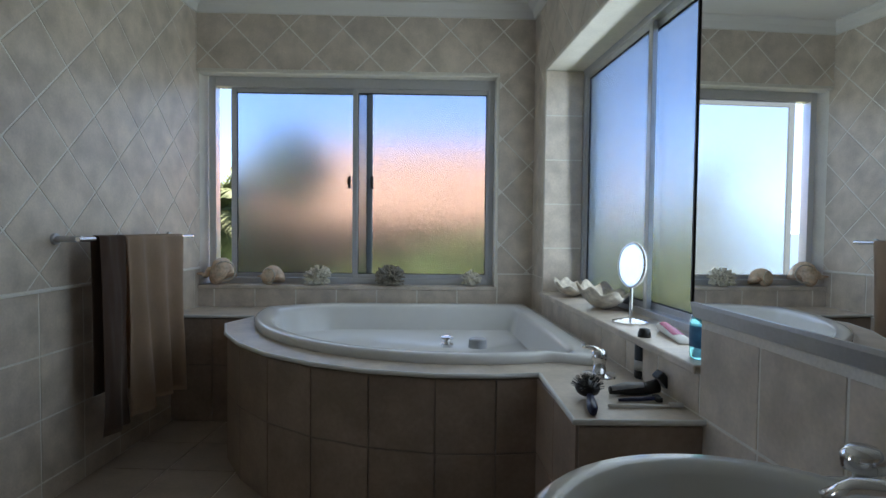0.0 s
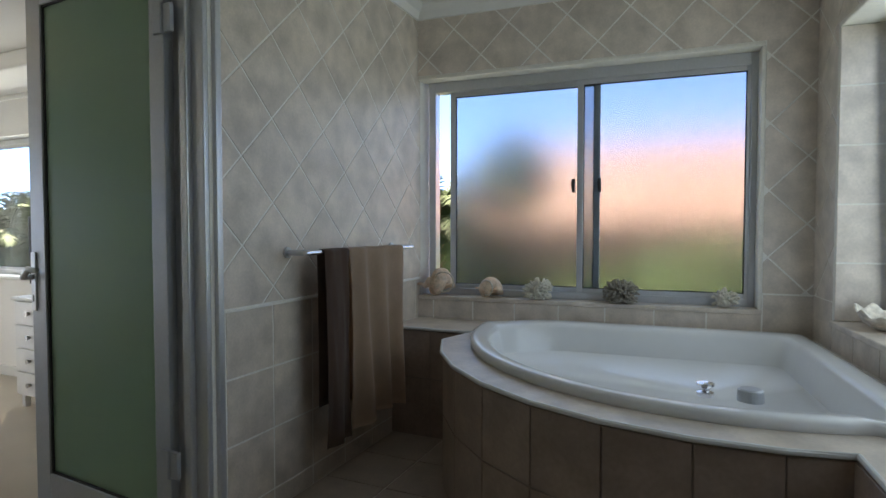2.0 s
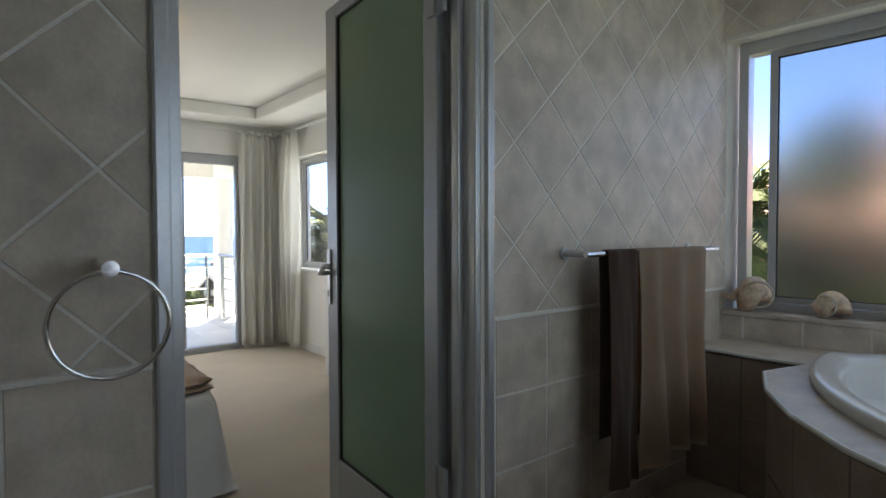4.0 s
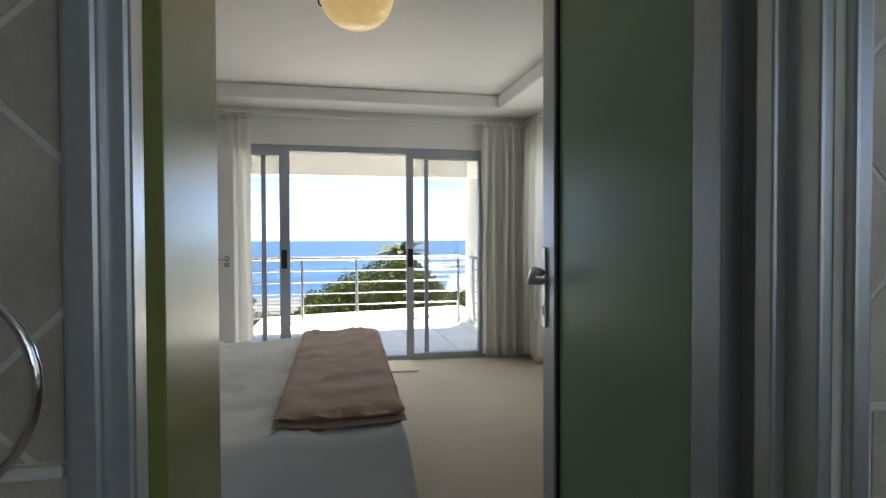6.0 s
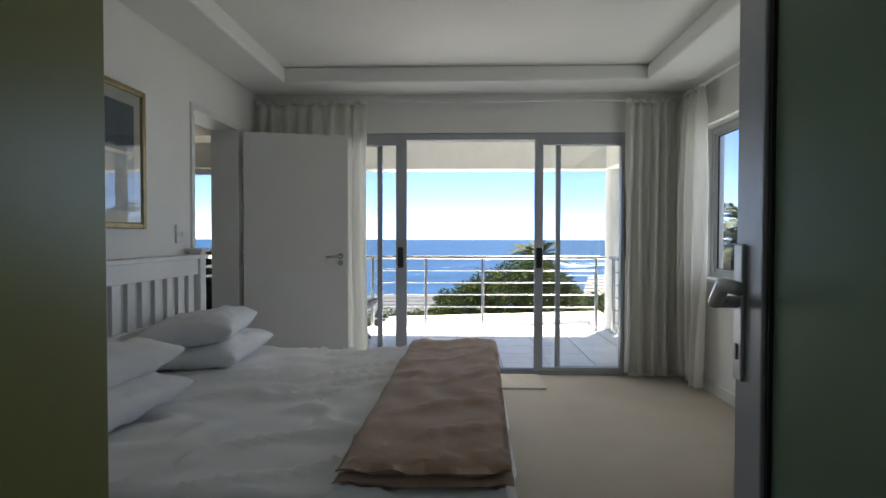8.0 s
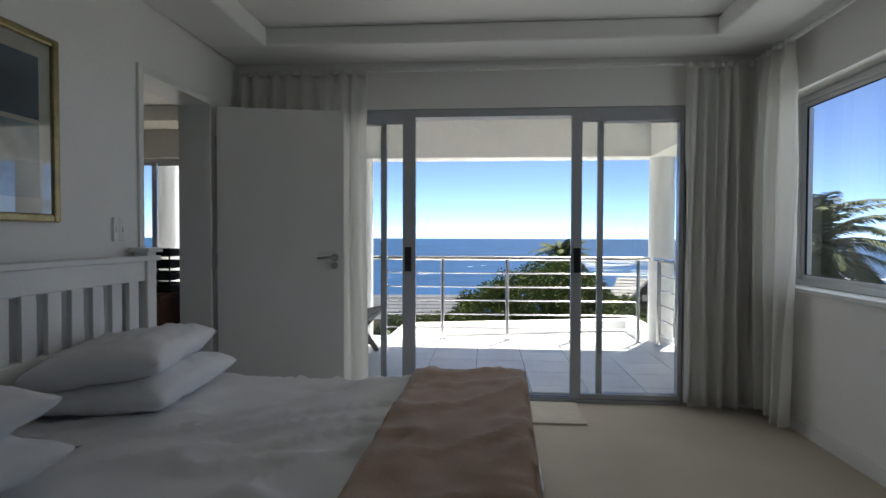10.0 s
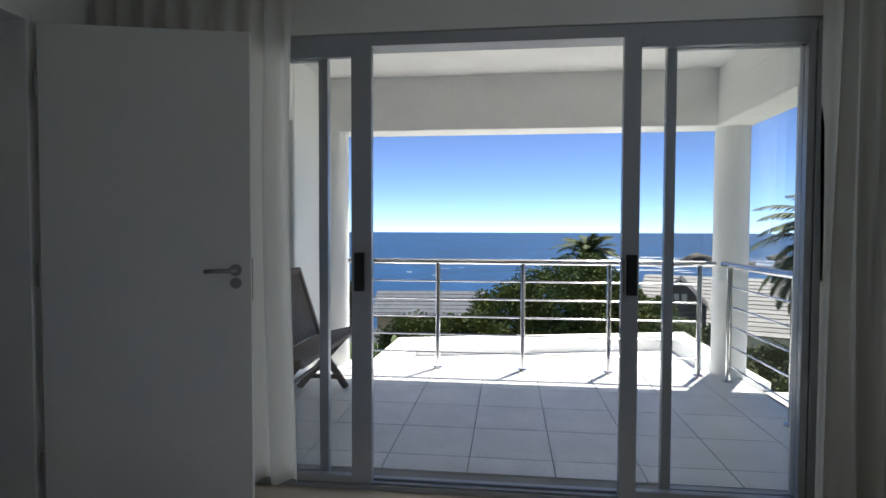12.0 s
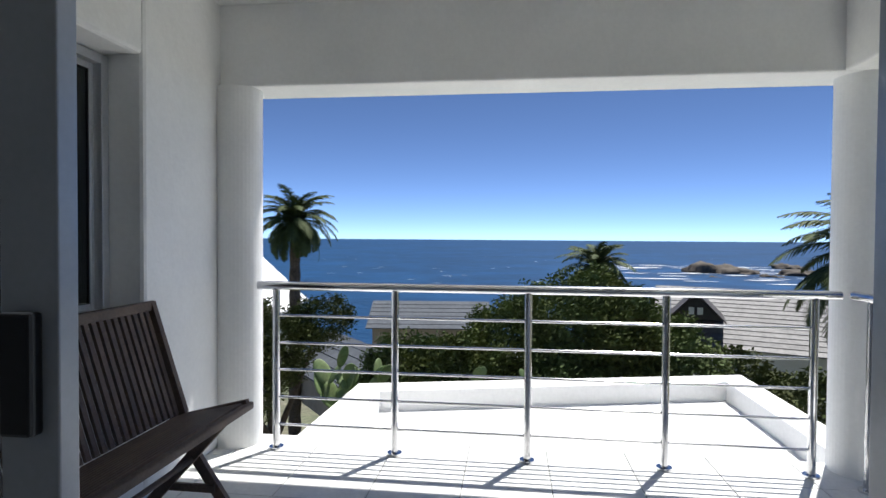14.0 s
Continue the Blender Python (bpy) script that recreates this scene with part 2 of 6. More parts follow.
def loft(bm, rings, close_ends=True):
    vs = [[bm.verts.new(p) for p in ring] for ring in rings]
    n = len(vs[0])
    for a, b in zip(vs, vs[1:]):
        for k in range(n):
            bm.faces.new((a[k], a[(k + 1) % n], b[(k + 1) % n], b[k]))
    if close_ends:
        bm.faces.new(vs[0][::-1])
        bm.faces.new(vs[-1])
    return bm


def clip(poly, axis, limit, keep_less):
    out = []
    for i, p in enumerate(poly):
        q = poly[(i + 1) % len(poly)]
        a, b = (p[axis] <= limit) == keep_less, (q[axis] <= limit) == keep_less
        if a:
            out.append(p)
        if a != b:
            f = (limit - p[axis]) / (q[axis] - p[axis])
            out.append((p[0] + f * (q[0] - p[0]), p[1] + f * (q[1] - p[1])))
    return out


TILE_MESHES = {}


def tile_field(parent, frame_matrix, regions, size, diagonal, mat, offset=(0, 0), gap=0.0085, thick=0.0022, name="tile"):
    """Single tiles laid on a plane: in frame_matrix, local x and y lie in the plane and local z points out of it.
    regions: rectangles (x0, y0, x1, y1) that the tiles are cut to."""
    c, s = (math.cos(radians(45)), math.sin(radians(45))) if diagonal else (1.0, 0.0)
    h = size / 2 - gap / 2
    xs = [v for r in regions for v in (r[0], r[2])]
    ys = [v for r in regions for v in (r[1], r[3])]
    reach = int(max(max(xs) - min(xs), max(ys) - min(ys)) / size * 1.5) + 3
    mx, my = (min(xs) + max(xs)) / 2, (min(ys) + max(ys)) / 2
    for i in range(-reach, reach + 1):
        for j in range(-reach, reach + 1):
            a, b = (i + 0.5) * size, (j + 0.5) * size
            cx, cy = c * a - s * b + offset[0], s * a + c * b + offset[1]
            if diagonal:
                ox = round((mx - offset[0]) / (size * math.sqrt(2))) * size * math.sqrt(2)
                oy = round((my - offset[1]) / (size * math.sqrt(2))) * size * math.sqrt(2)
            else:
                ox, oy = round((mx - offset[0]) / size) * size, round((my - offset[1]) / size) * size
            cx, cy = cx + ox, cy + oy
            full = [(cx + c * dx - s * dy, cy + s * dx + c * dy) for dx, dy in ((-h, -h), (h, -h), (h, h), (-h, h))]
            for x0, y0, x1, y1 in regions:
                poly = full
                for axis, limit, less in ((0, x0, False), (0, x1, True), (1, y0, False), (1, y1, True)):
                    poly = clip(poly, axis, limit, less) if poly else poly
                if len(poly) < 3:
                    continue
                area = abs(sum(p[0] * q[1] - q[0] * p[1] for p, q in zip(poly, poly[1:] + poly[:1]))) / 2
                if area < 0.0004:
                    continue
                whole = area > (2 * h) ** 2 * 0.999
                key = (size, diagonal, mat.name, round(thick, 4), gap)
                if whole and key in TILE_MESHES:
                    me = TILE_MESHES[key]
                else:
                    ox2, oy2 = (cx, cy) if whole else (0, 0)
                    bm = bmesh.new()
                    e = 0.0007
                    k = len(poly)
                    px, py = sum(p[0] for p in poly) / k, sum(p[1] for p in poly) / k
                    low = [bm.verts.new((x - ox2, y - oy2, 0)) for x, y in poly]
                    mid = [bm.verts.new((x - ox2, y - oy2, thick - e)) for x, y in poly]
                    top = [bm.verts.new((x - ox2 + (px - x) / max(math.hypot(px - x, py - y), 1e-4) * e * 1.4,
                                         y - oy2 + (py - y) / max(math.hypot(px - x, py - y), 1e-4) * e * 1.4, thick)) for x, y in poly]
                    for r0, r1 in ((low, mid), (mid, top)):
                        for q in range(k):
                            bm.faces.new((r0[q], r0[(q + 1) % k], r1[(q + 1) % k], r1[q]))
                    bm.faces.new(top)
                    bmesh.ops.recalc_face_normals(bm, faces=bm.faces)
                    me = bpy.data.meshes.new(name)
                    bm.to_mesh(me)
                    bm.free()
                    me.materials.append(mat)
                    if whole:
                        TILE_MESHES[key] = me
                ob = new(name, me)
                ob.parent = parent
                ob.matrix_basis = Matrix.Translation((0, 0, level)) @ (frame_matrix @ Matrix.Translation((cx, cy, 0)) if whole else frame_matrix)


def plane_frame(origin, along, up):
    """A frame whose x runs along, y up, and z out of the wall."""
    x, y = Vector(along).normalized(), Vector(up).normalized()
    z = x.cross(y)
    m = Matrix((x, y, z)).transposed().to_4x4()
    m.translation = origin
    return m


# ---- the plan ----
BATH_W = -1.37              # inner face of the bathroom's west wall
WALL_E = -1.50              # bedroom face of the same wall
ROOM_W = -6.35              # inner face of the bedroom's end wall
ROOM_S, ROOM_N = -0.58, 3.27
BULK_Z, CEIL_Z = 2.50, 2.63
BATH_Z = 2.58
DECK_Z = 0.63
BATH = Matrix.Translation((0.795, 3.64, 0)) @ Matrix.Rotation(radians(3.8), 4, 'Z')   # bathroom corner: x along the window wall, y out
SIDE_WALL = Matrix.Translation((0.795, 3.64, 0)) @ Matrix.Rotation(radians(6.1), 4, 'Z')   # the east wall opens a little wider

# ---- large structure: bathroom ----
level = BATH_STEP
wall_west = structure("wall_bath_west", boxes(((WALL_E, -1.4, 0), (BATH_W, 0.88, 2.75)), ((WALL_E, 1.82, 0), (BATH_W, 3.74, 2.75)),
                      ((WALL_E, 0.88, 2.28), (BATH_W, 1.82, 2.75))), GROUT, "tiled bathroom wall with a doorway", category="wall")
wall_far = structure("wall_bath_window", boxes(((-2.5, 0, 0), (0.45, 0.22, 0.757)), ((-2.5, 0, 2.15), (0.45, 0.22, 2.75)), ((-0.235, 0, 0.757), (0.45, 0.22, 2.15)),
                     ((-2.5, 0, 0.757), (-2.22, 0.22, 2.15))), GROUT, "tiled bathroom wall with a wide window opening", BATH, "wall")
wall_right = structure("wall_bath_east", boxes(((0, -5.2, 0), (0.34, 0, 0.76)), ((0, -5.2, 2.11), (0.34, 0, 2.75)), ((0, -0.30, 0.76), (0.34, 0, 2.11)),
                       ((0, -5.2, 0.76), (0.34, -2.11, 2.11))), GROUT, "tiled bathroom wall with a deep window recess", SIDE_WALL, "wall")
structure("wall_bath_south", boxes(((-1.37, -1.4, 0), (1.5, -1.25, 2.75))), WALL_TILE, "plain beige tiled wall", category="wall")
structure("ceiling_bath", boxes(((-1.45, -1.4, BATH_Z), (1.6, 4.1, BATH_Z + 0.15))), CEILING, "white painted bathroom ceiling", category="ceiling")
floor_bath = structure("floor_bath", boxes(((-1.5, -1.4, -0.29), (1.6, 4.1, -0.006))), GROUT, "beige tiled bathroom floor", category="floor")

# ---- large structure: bedroom ----
level = 0.0
structure("floor_bedroom", boxes(((-6.36, -0.8, -0.12), (-1.5, 3.5, 0.0))), CARPET, "beige carpet floor", category="floor")
structure("wall_south", boxes(((-6.36, -0.80, 0), (-5.95, ROOM_S, 2.75)), ((-5.12, -0.80, 0), (WALL_E, ROOM_S, 2.75)), ((-5.95, -0.80, 2.12), (-5.12, ROOM_S, 2.75))),
          PLASTER, "white painted bedroom wall with a doorway", category="wall")
structure("wall_end", boxes(((-6.60, -0.80, 0), (ROOM_W, 0.0, 2.75)), ((-6.60, 2.76, 0), (ROOM_W, 3.5, 2.75)), ((-6.60, 0.0, 2.16), (ROOM_W, 2.76, 2.75))),
          PLASTER, "white painted wall round the sliding door", category="wall")
structure("wall_north", boxes(((ROOM_W, ROOM_N, 0), (-6.17, 3.5, 2.75)), ((-4.30, ROOM_N, 0), (WALL_E, 3.5, 2.75)), ((-6.17, ROOM_N, 0), (-4.30, 3.5, 0.885)),
          ((-6.17, ROOM_N, 2.15), (-4.30, 3.5, 2.75))), PLASTER, "white painted wall with a window", category="wall")
bm = boxes(((-6.4, -0.8, CEIL_Z), (-1.5, 3.5, CEIL_Z + 0.16)))
box(bm, (ROOM_W, ROOM_S, BULK_Z), (-5.93, ROOM_N, CEIL_Z - 0.001), 0.018)
box(bm, (-5.94, 2.77, BULK_Z), (-1.9, ROOM_N, CEIL_Z - 0.001), 0.018)
box(bm, (-5.94, ROOM_S, BULK_Z), (-1.9, -0.18, CEIL_Z - 0.001), 0.018)
box(bm, (-1.93, ROOM_S, BULK_Z), (WALL_E, ROOM_N, CEIL_Z - 0.001), 0.018)
structure("ceiling_bedroom", bm, CEILING, "white tray ceiling with a dropped border", category="ceiling")

# ---- large structure: room beyond the doorway ----
structure("floor_study", boxes(((-8.45, -5.2, -0.12), (-2.6, -0.8, -0.002))), CARPET, "beige carpet floor of the next room", category="floor")
structure("wall_study", boxes(((-8.7, -5.2, 0), (-8.45, -4.4, 2.75)), ((-8.7, -1.2, 0), (-8.45, -0.98, 2.75)), ((-8.7, -4.4, 2.12), (-8.45, -1.2, 2.75)),
          ((-8.7, -5.35, 0), (-2.6, -5.2, 2.75)), ((-2.75, -5.2, 0), (-2.6, -0.8, 2.75))), PLASTER, "white walls of the next room", category="wall")
structure("ceiling_study", boxes(((-8.7, -5.3, 2.6), (-2.6, -0.8, 2.75)), ((-8.45, -5.2, 2.44), (-7.95, -0.98, 2.6)), ((-6.9, -5.2, 2.42), (-6.6, -0.98, 2.6))), CEILING, "white ceiling with dropped beams", category="ceiling")

# ---- large structure: balcony ----
balcony_floor = structure("floor_balcony", boxes(((-8.95, -1.0, -0.16), (-6.36, 3.40, 0.0))), BALCONY_GROUT, "large pale grey tiles on a balcony", category="floor")
structure("wall_balcony_side", boxes(((-8.03, -0.62, 0.0), (-6.6, -0.25, 0.85)), ((-8.03, -0.62, 2.09), (-6.6, -0.25, 2.75)), ((-6.95, -0.62, 0.85), (-6.6, -0.25, 2.09)),
          ((-8.80, -0.98, 0.0), (-8.03, -0.25, 2.75)), bevel=0.02), OUTSIDE, "white rendered balcony wall with a window recess", category="wall")
structure("ceiling_balcony", boxes(((-9.0, -1.2, 2.6), (-6.6, 3.46, 2.76))), OUTSIDE, "white balcony soffit", category="ceiling")
structure("beam_front", boxes(((-9.03, -1.2, 2.125), (-8.73, 3.46, 2.75)), bevel=0.012), OUTSIDE, "white rendered beam over the balcony", category="beam")
structure("beam_side", boxes(((-8.73, 3.15, 2.125), (-6.6, 3.45, 2.75)), bevel=0.012), OUTSIDE, "white rendered side beam", category="beam")
structure("roof_slab", boxes(((-9.3, -1.6, 2.75), (1.7, 4.2, 2.95)), ((-9.3, -5.5, 2.75), (-1.5, -1.6, 2.95))), OUTSIDE, "flat roof over the house", category="roof")
for y, lab in ((-0.18, "column_south"), (3.32, "column_north")):
    structure(lab, lathe(bmesh.new(), [(0.14, 0.0), (0.14, 2.125)], (-8.85 if y > 0 else -8.81, y, 0), 40), OUTSIDE, "round white rendered column", category="column", smooth=False)

# ---- bathroom: windows ----
level = BATH_STEP


def sliding_window(name, label, matrix, x0, x1, z0, z1, sash_a, sash_b, depth, glass, low=0.03, high=0.035, swap=False):
    """An aluminium window in a local frame: x along the wall, y out, z up. sash_a, sash_b: x-ranges of the two sashes."""
    w = tagged(new(name), label, "window", kind="structure")
    f = 0.045
    part("window_frame", boxes(((x0, depth, z0), (x0 + f, depth + 0.08, z1)), ((x1 - f, depth, z0), (x1, depth + 0.08, z1)),
                               ((x0 + f, depth, z1 - high - 0.01), (x1 - f, depth + 0.08, z1)), ((x0 + f, depth, z0), (x1 - f, depth + 0.08, z0 + low + 0.01)), bevel=0.003), ALU_BRIGHT, w, matrix=matrix)
    for (a, b), d in ((sash_a, depth + (0.044 if swap else 0.014)), (sash_b, depth + (0.014 if swap else 0.044))):
        s = 0.036
        lo, hi = z0 + low, z1 - high
        part("sash", boxes(((a, d, lo), (a + s, d + 0.024, hi)), ((b - s, d, lo), (b, d + 0.024, hi)), ((a + s, d, hi - s), (b - s, d + 0.024, hi)),
                           ((a + s, d, lo), (b - s, d + 0.024, lo + s)), bevel=0.003), ALU_BRIGHT, w, matrix=matrix)
        part("gasket", boxes(((a + s - 0.001, d + 0.006, lo + s - 0.001), (a + s + 0.005, d + 0.02, hi - s)), ((b - s - 0.005, d + 0.006, lo + s), (b - s + 0.001, d + 0.02, hi - s)),
                             ((a + s, d + 0.006, hi - s - 0.005), (b - s, d + 0.02, hi - s + 0.001)), ((a + s, d + 0.006, lo + s - 0.001), (b - s, d + 0.02, lo + s + 0.005))), RUBBER, w, matrix=matrix)
        p = part("pane", boxes(((a + s, d + 0.010, lo + s), (b - s, d + 0.015, hi - s))), glass, w, matrix=matrix)
        p.visible_shadow = False
    return w


w1 = sliding_window("window_bath_far", "aluminium sliding window with frosted panes, slid slightly open", BATH, -2.13, -0.236, 0.758, 2.148, (-2.0, -1.06), (-1.19, -0.262), 0.10, FROSTED, 0.045, 0.07, True)
for x in (-1.055, -1.205):
    part("window_latch", boxes(((x - 0.012, 0.085, 1.41), (x + 0.006, 0.115, 1.49)), ((x - 0.016, 0.08, 1.44), (x + 0.004, 0.09, 1.475)), bevel=0.003), BLACK, w1, "small black window latch", matrix=BATH)
EAST = SIDE_WALL @ Matrix.Rotation(radians(-90), 4, 'Z')      # along the east wall: x runs back from the corner, y out through it
sliding_window("window_bath_east", "tall aluminium sliding window with frosted panes", EAST, 0.30, 2.11, 0.765, 2.108, (0.34, 1.22), (1.12, 2.08), 0.22, FROSTED)

# reveals and sills tiled in beige
def slab(name, lo, hi, mat, label, matrix=None, bevel=0.006):
    return structure(name, box(bmesh.new(), lo, hi, bevel), mat, label, matrix, "trim")


slab("sill_far", (-2.165, -0.012, 0.745), (-0.23, 0.10, 0.772), WALL_TILE, "beige tiled window sill", BATH)
slab("sill_east", (-0.02, -2.11, 0.748), (0.235, -0.30, 0.776), WALL_TILE, "beige tiled sill of the deep window recess", SIDE_WALL)
slab("reveal_far_head", (-2.165, -0.006, 2.130), (-0.235, 0.10, 2.154), TRIM_TILE, "tiled window head", BATH)
slab("reveal_far_side", (-0.25, -0.006, 0.772), (-0.229, 0.10, 2.13), TRIM_TILE, "tiled window reveal", BATH)
slab("reveal_east_head", (-0.008, -2.11, 2.09), (0.22, -0.30, 2.112), TRIM_TILE, "tiled head of the window recess", SIDE_WALL)
slab("reveal_east_side", (-0.008, -0.325, 0.776), (0.22, -0.296, 2.09), TRIM_TILE, "tiled reveal of the window recess", SIDE_WALL)
bm = bmesh.new()
for lo, hi in (((BATH_W, -1.25, 2.50), (BATH_W + 0.07, 3.7, BATH_Z)), ):
    vs = [(lo[0], 2.505), (lo[0] + 0.012, 2.505), (lo[0] + 0.03, 2.545), (lo[0] + 0.07, BATH_Z - 0.012), (lo[0] + 0.07, BATH_Z + 0.01), (lo[0], BATH_Z + 0.01)]
    a = [bm.verts.new((x, lo[1], z)) for x, z in vs]
    b = [bm.verts.new((x, hi[1], z)) for x, z in vs]
    bm.faces.new(a)
    bm.faces.new(b[::-1])
    for i in range(len(vs)):
        bm.faces.new((a[i], b[i], b[(i + 1) % len(vs)], a[(i + 1) % len(vs)]))
structure("cornice_west", bm, CEILING, "white plaster cornice", category="trim")
for nm, mtx, ln in (("cornice_far", BATH @ Matrix.Rotation(radians(-90), 4, 'Z'), (-2.2, 0.0)), ("cornice_east", SIDE_WALL @ Matrix.Rotation(radians(180), 4, 'Z'), (0.0, 5.0))):
    bm = bmesh.new()
    vs = [(0.0, 2.505), (0.012, 2.505), (0.03, 2.545), (0.07, BATH_Z - 0.012), (0.07, BATH_Z + 0.01), (0.0, BATH_Z + 0.01)]
    a = [bm.verts.new((x, ln[0], z)) for x, z in vs]
    b = [bm.verts.new((x, ln[1], z)) for x, z in vs]
    bm.faces.new(a)
    bm.faces.new(b[::-1])
    for i in range(len(vs)):
        bm.faces.new((a[i], b[i], b[(i + 1) % len(vs)], a[(i + 1) % len(vs)]))
    structure(nm, bm, CEILING, "white plaster cornice", mtx, "trim")
slab("dado_west", (BATH_W, 1.870, 0.872), (BATH_W + 0.012, 3.52, 0.886), GROUT, "slim dado strip between the tile courses", None, 0.003)
slab("dado_west_south", (BATH_W, -1.2, 0.872), (BATH_W + 0.012, 0.845, 0.886), GROUT, "slim dado strip between the tile courses", None, 0.003)

# ---- bathroom: bath deck and tub ----
CX, CY = 0.75, 3.40


def deck_r(phi, inset=0.0):
    r = 1.735 - 0.325 * ((phi - radians(15)) / radians(70)) ** 2 - inset
    return CX - r * math.cos(phi), CY - r * math.sin(phi)


def corner_pt(lx, ly):
    p = (SIDE_WALL if lx > -0.09 else BATH) @ Vector((lx, ly, 0))
    return p.x, p.y


front = [deck_r(radians(d)) for d in (8, 17, 26, 35, 44, 53, 62, 71, 79, 85)]
deck_outline = [(BATH_W, 3.16), (-0.845, 3.165)] + front[1:] + [(0.672, 1.502), corner_pt(0.0, -2.13), corner_pt(0.0, -0.001), corner_pt(-2.16, -0.001)]
bath_deck = tagged(new("bath_surround"), "raised bath surround clad in dark beige tiles", "bath surround", kind="structure")
part("core", prism(bmesh.new(), deck_outline, 0.0, 0.20), DECK_GROUT, bath_deck)
arc = [deck_r(radians(4 + 84 * i / 27), 0.135) for i in range(28)]
rim = arc + [(0.84, 2.10), (0.88, 2.14)] + [corner_pt(-0.06, -1.40 + 0.22 * i) for i in range(7)] + [corner_pt(-0.10 - 0.2 * i, -0.05) for i in range(7)] + [(-0.60, 3.47), (-0.69, 3.40)]
mid = Vector((0.10, 2.72))


def holed(outline, hole, z0, z1):
    """A slab with a hole: its two faces filled between the outlines and walls round both."""
    bm = bmesh.new()
    for z in (z0, z1):
        es = []
        for loop in (outline, hole):
            vs = [bm.verts.new((x, y, z)) for x, y in loop]
            es += [bm.edges.new((vs[i], vs[(i + 1) % len(vs)])) for i in range(len(vs))]
        bmesh.ops.triangle_fill(bm, use_beauty=True, edges=es)
    for loop in (outline, hole):
        for (ax, ay), (bx, by) in zip(loop, loop[1:] + loop[:1]):
            bm.faces.new([bm.verts.new(p) for p in ((ax, ay, z0), (bx, by, z0), (bx, by, z1), (ax, ay, z1))])
    bmesh.ops.remove_doubles(bm, verts=bm.verts, dist=0.0001)
    bmesh.ops.recalc_face_normals(bm, faces=bm.faces)
    return bm


tub_hole = [(mid.x + (x - mid.x) * 0.985, mid.y + (y - mid.y) * 0.985) for x, y in rim]
part("deck_body", holed(deck_outline, tub_hole, 0.20, DECK_Z - 0.018), DECK_GROUT, bath_deck)
top_outline = [(BATH_W, 3.15), (-0.855, 3.152)] + [deck_r(radians(d), -0.012) for d in (17, 26, 35, 44, 53, 62, 71, 79, 85.2)] + [(0.660, 1.490), corner_pt(0.0, -2.145), corner_pt(0.0, -0.002), corner_pt(-2.16, -0.002)]
part("deck_top", holed(top_outline, tub_hole, DECK_Z - 0.016, DECK_Z), WALL_TILE, bath_deck, "pale tiled top with a white edge strip")
bm = bmesh.new()
edge = [(-0.855, 3.152)] + [deck_r(radians(d), -0.012) for d in (17, 26, 35, 44, 53, 62, 71, 79, 85.2)] + [(0.660, 1.490), corner_pt(0.0, -2.145)]
tube(bm, [(x, y, DECK_Z - 0.007) for x, y in [(BATH_W, 3.15)] + edge], 0.009, 8)
part("edge_trim", bm, WHITE_PAINT, bath_deck, "white plastic tile edging")
# tiles of the curved front
skin = [(-0.845, 3.165)] + front[1:] + [(0.672, 1.502), corner_pt(0.0, -2.13)]
pieces = [((BATH_W, 3.16), (-1.12, 3.1625)), ((-1.12, 3.1625), (-0.845, 3.165))] + list(zip(skin, skin[1:]))
for (ax, ay), (bx, by) in pieces:
    along = Vector((bx - ax, by - ay, 0))
    ln = along.length
    fm = plane_frame((ax, ay, 0), along, (0, 0, 1))
    cols = max(1, round(ln / 0.27))
    for c in range(cols):
        for lo, hi in ((0.0, 0.335), (0.335, DECK_Z - 0.02)):
            w = ln / cols
            bm = box(bmesh.new(), (c * w + 0.002, lo + 0.003, 0.0), ((c + 1) * w - 0.002, hi - 0.003, 0.006), 0.0015, 1)
            part("tile", bm, DECK_TILE, bath_deck, matrix=fm)

tub = thing("corner_bathtub", "white acrylic corner whirlpool bathtub set into the tiled surround", "bathtub")
rim = arc + [(0.84, 2.10), (0.88, 2.14)] + [corner_pt(-0.06, -1.40 + 0.22 * i) for i in range(7)] + [corner_pt(-0.10 - 0.2 * i, -0.05) for i in range(7)] + [(-0.60, 3.47), (-0.69, 3.40)]


def tub_ring(f, z, sink=0.0):
    return [(mid.x + (x - mid.x) * f, mid.y + (y - mid.y) * f, z - sink * max(0.0, (y - mid.y))) for x, y in rim]


bm = loft(bmesh.new(), [tub_ring(0.97, 0.52), tub_ring(0.98, DECK_Z - 0.01), tub_ring(1.0, DECK_Z + 0.002), tub_ring(1.005, DECK_Z + 0.026), tub_ring(0.995, DECK_Z + 0.036), tub_ring(0.975, DECK_Z + 0.040), tub_ring(0.90, DECK_Z + 0.036),
                         tub_ring(0.885, DECK_Z + 0.030), tub_ring(0.87, DECK_Z + 0.01), tub_ring(0.84, 0.54), tub_ring(0.79, 0.42), tub_ring(0.72, 0.31), tub_ring(0.60, 0.265), tub_ring(0.30, 0.25), tub_ring(0.02, 0.245)])
part("tub_shell", bm, ACRYLIC, tub, smooth=True)
bm = bmesh.new()
bmesh.ops.create_uvsphere(bm, u_segments=24, v_segments=12, radius=1.0)
bm.transform(Matrix.Translation((0.44, 3.05, 0.39)) @ Matrix.Rotation(radians(20), 4, 'Z') @ Matrix.Diagonal((0.52, 0.22, 0.13, 1)))
part("moulded_seat", bm, ACRYLIC, tub, smooth=True)
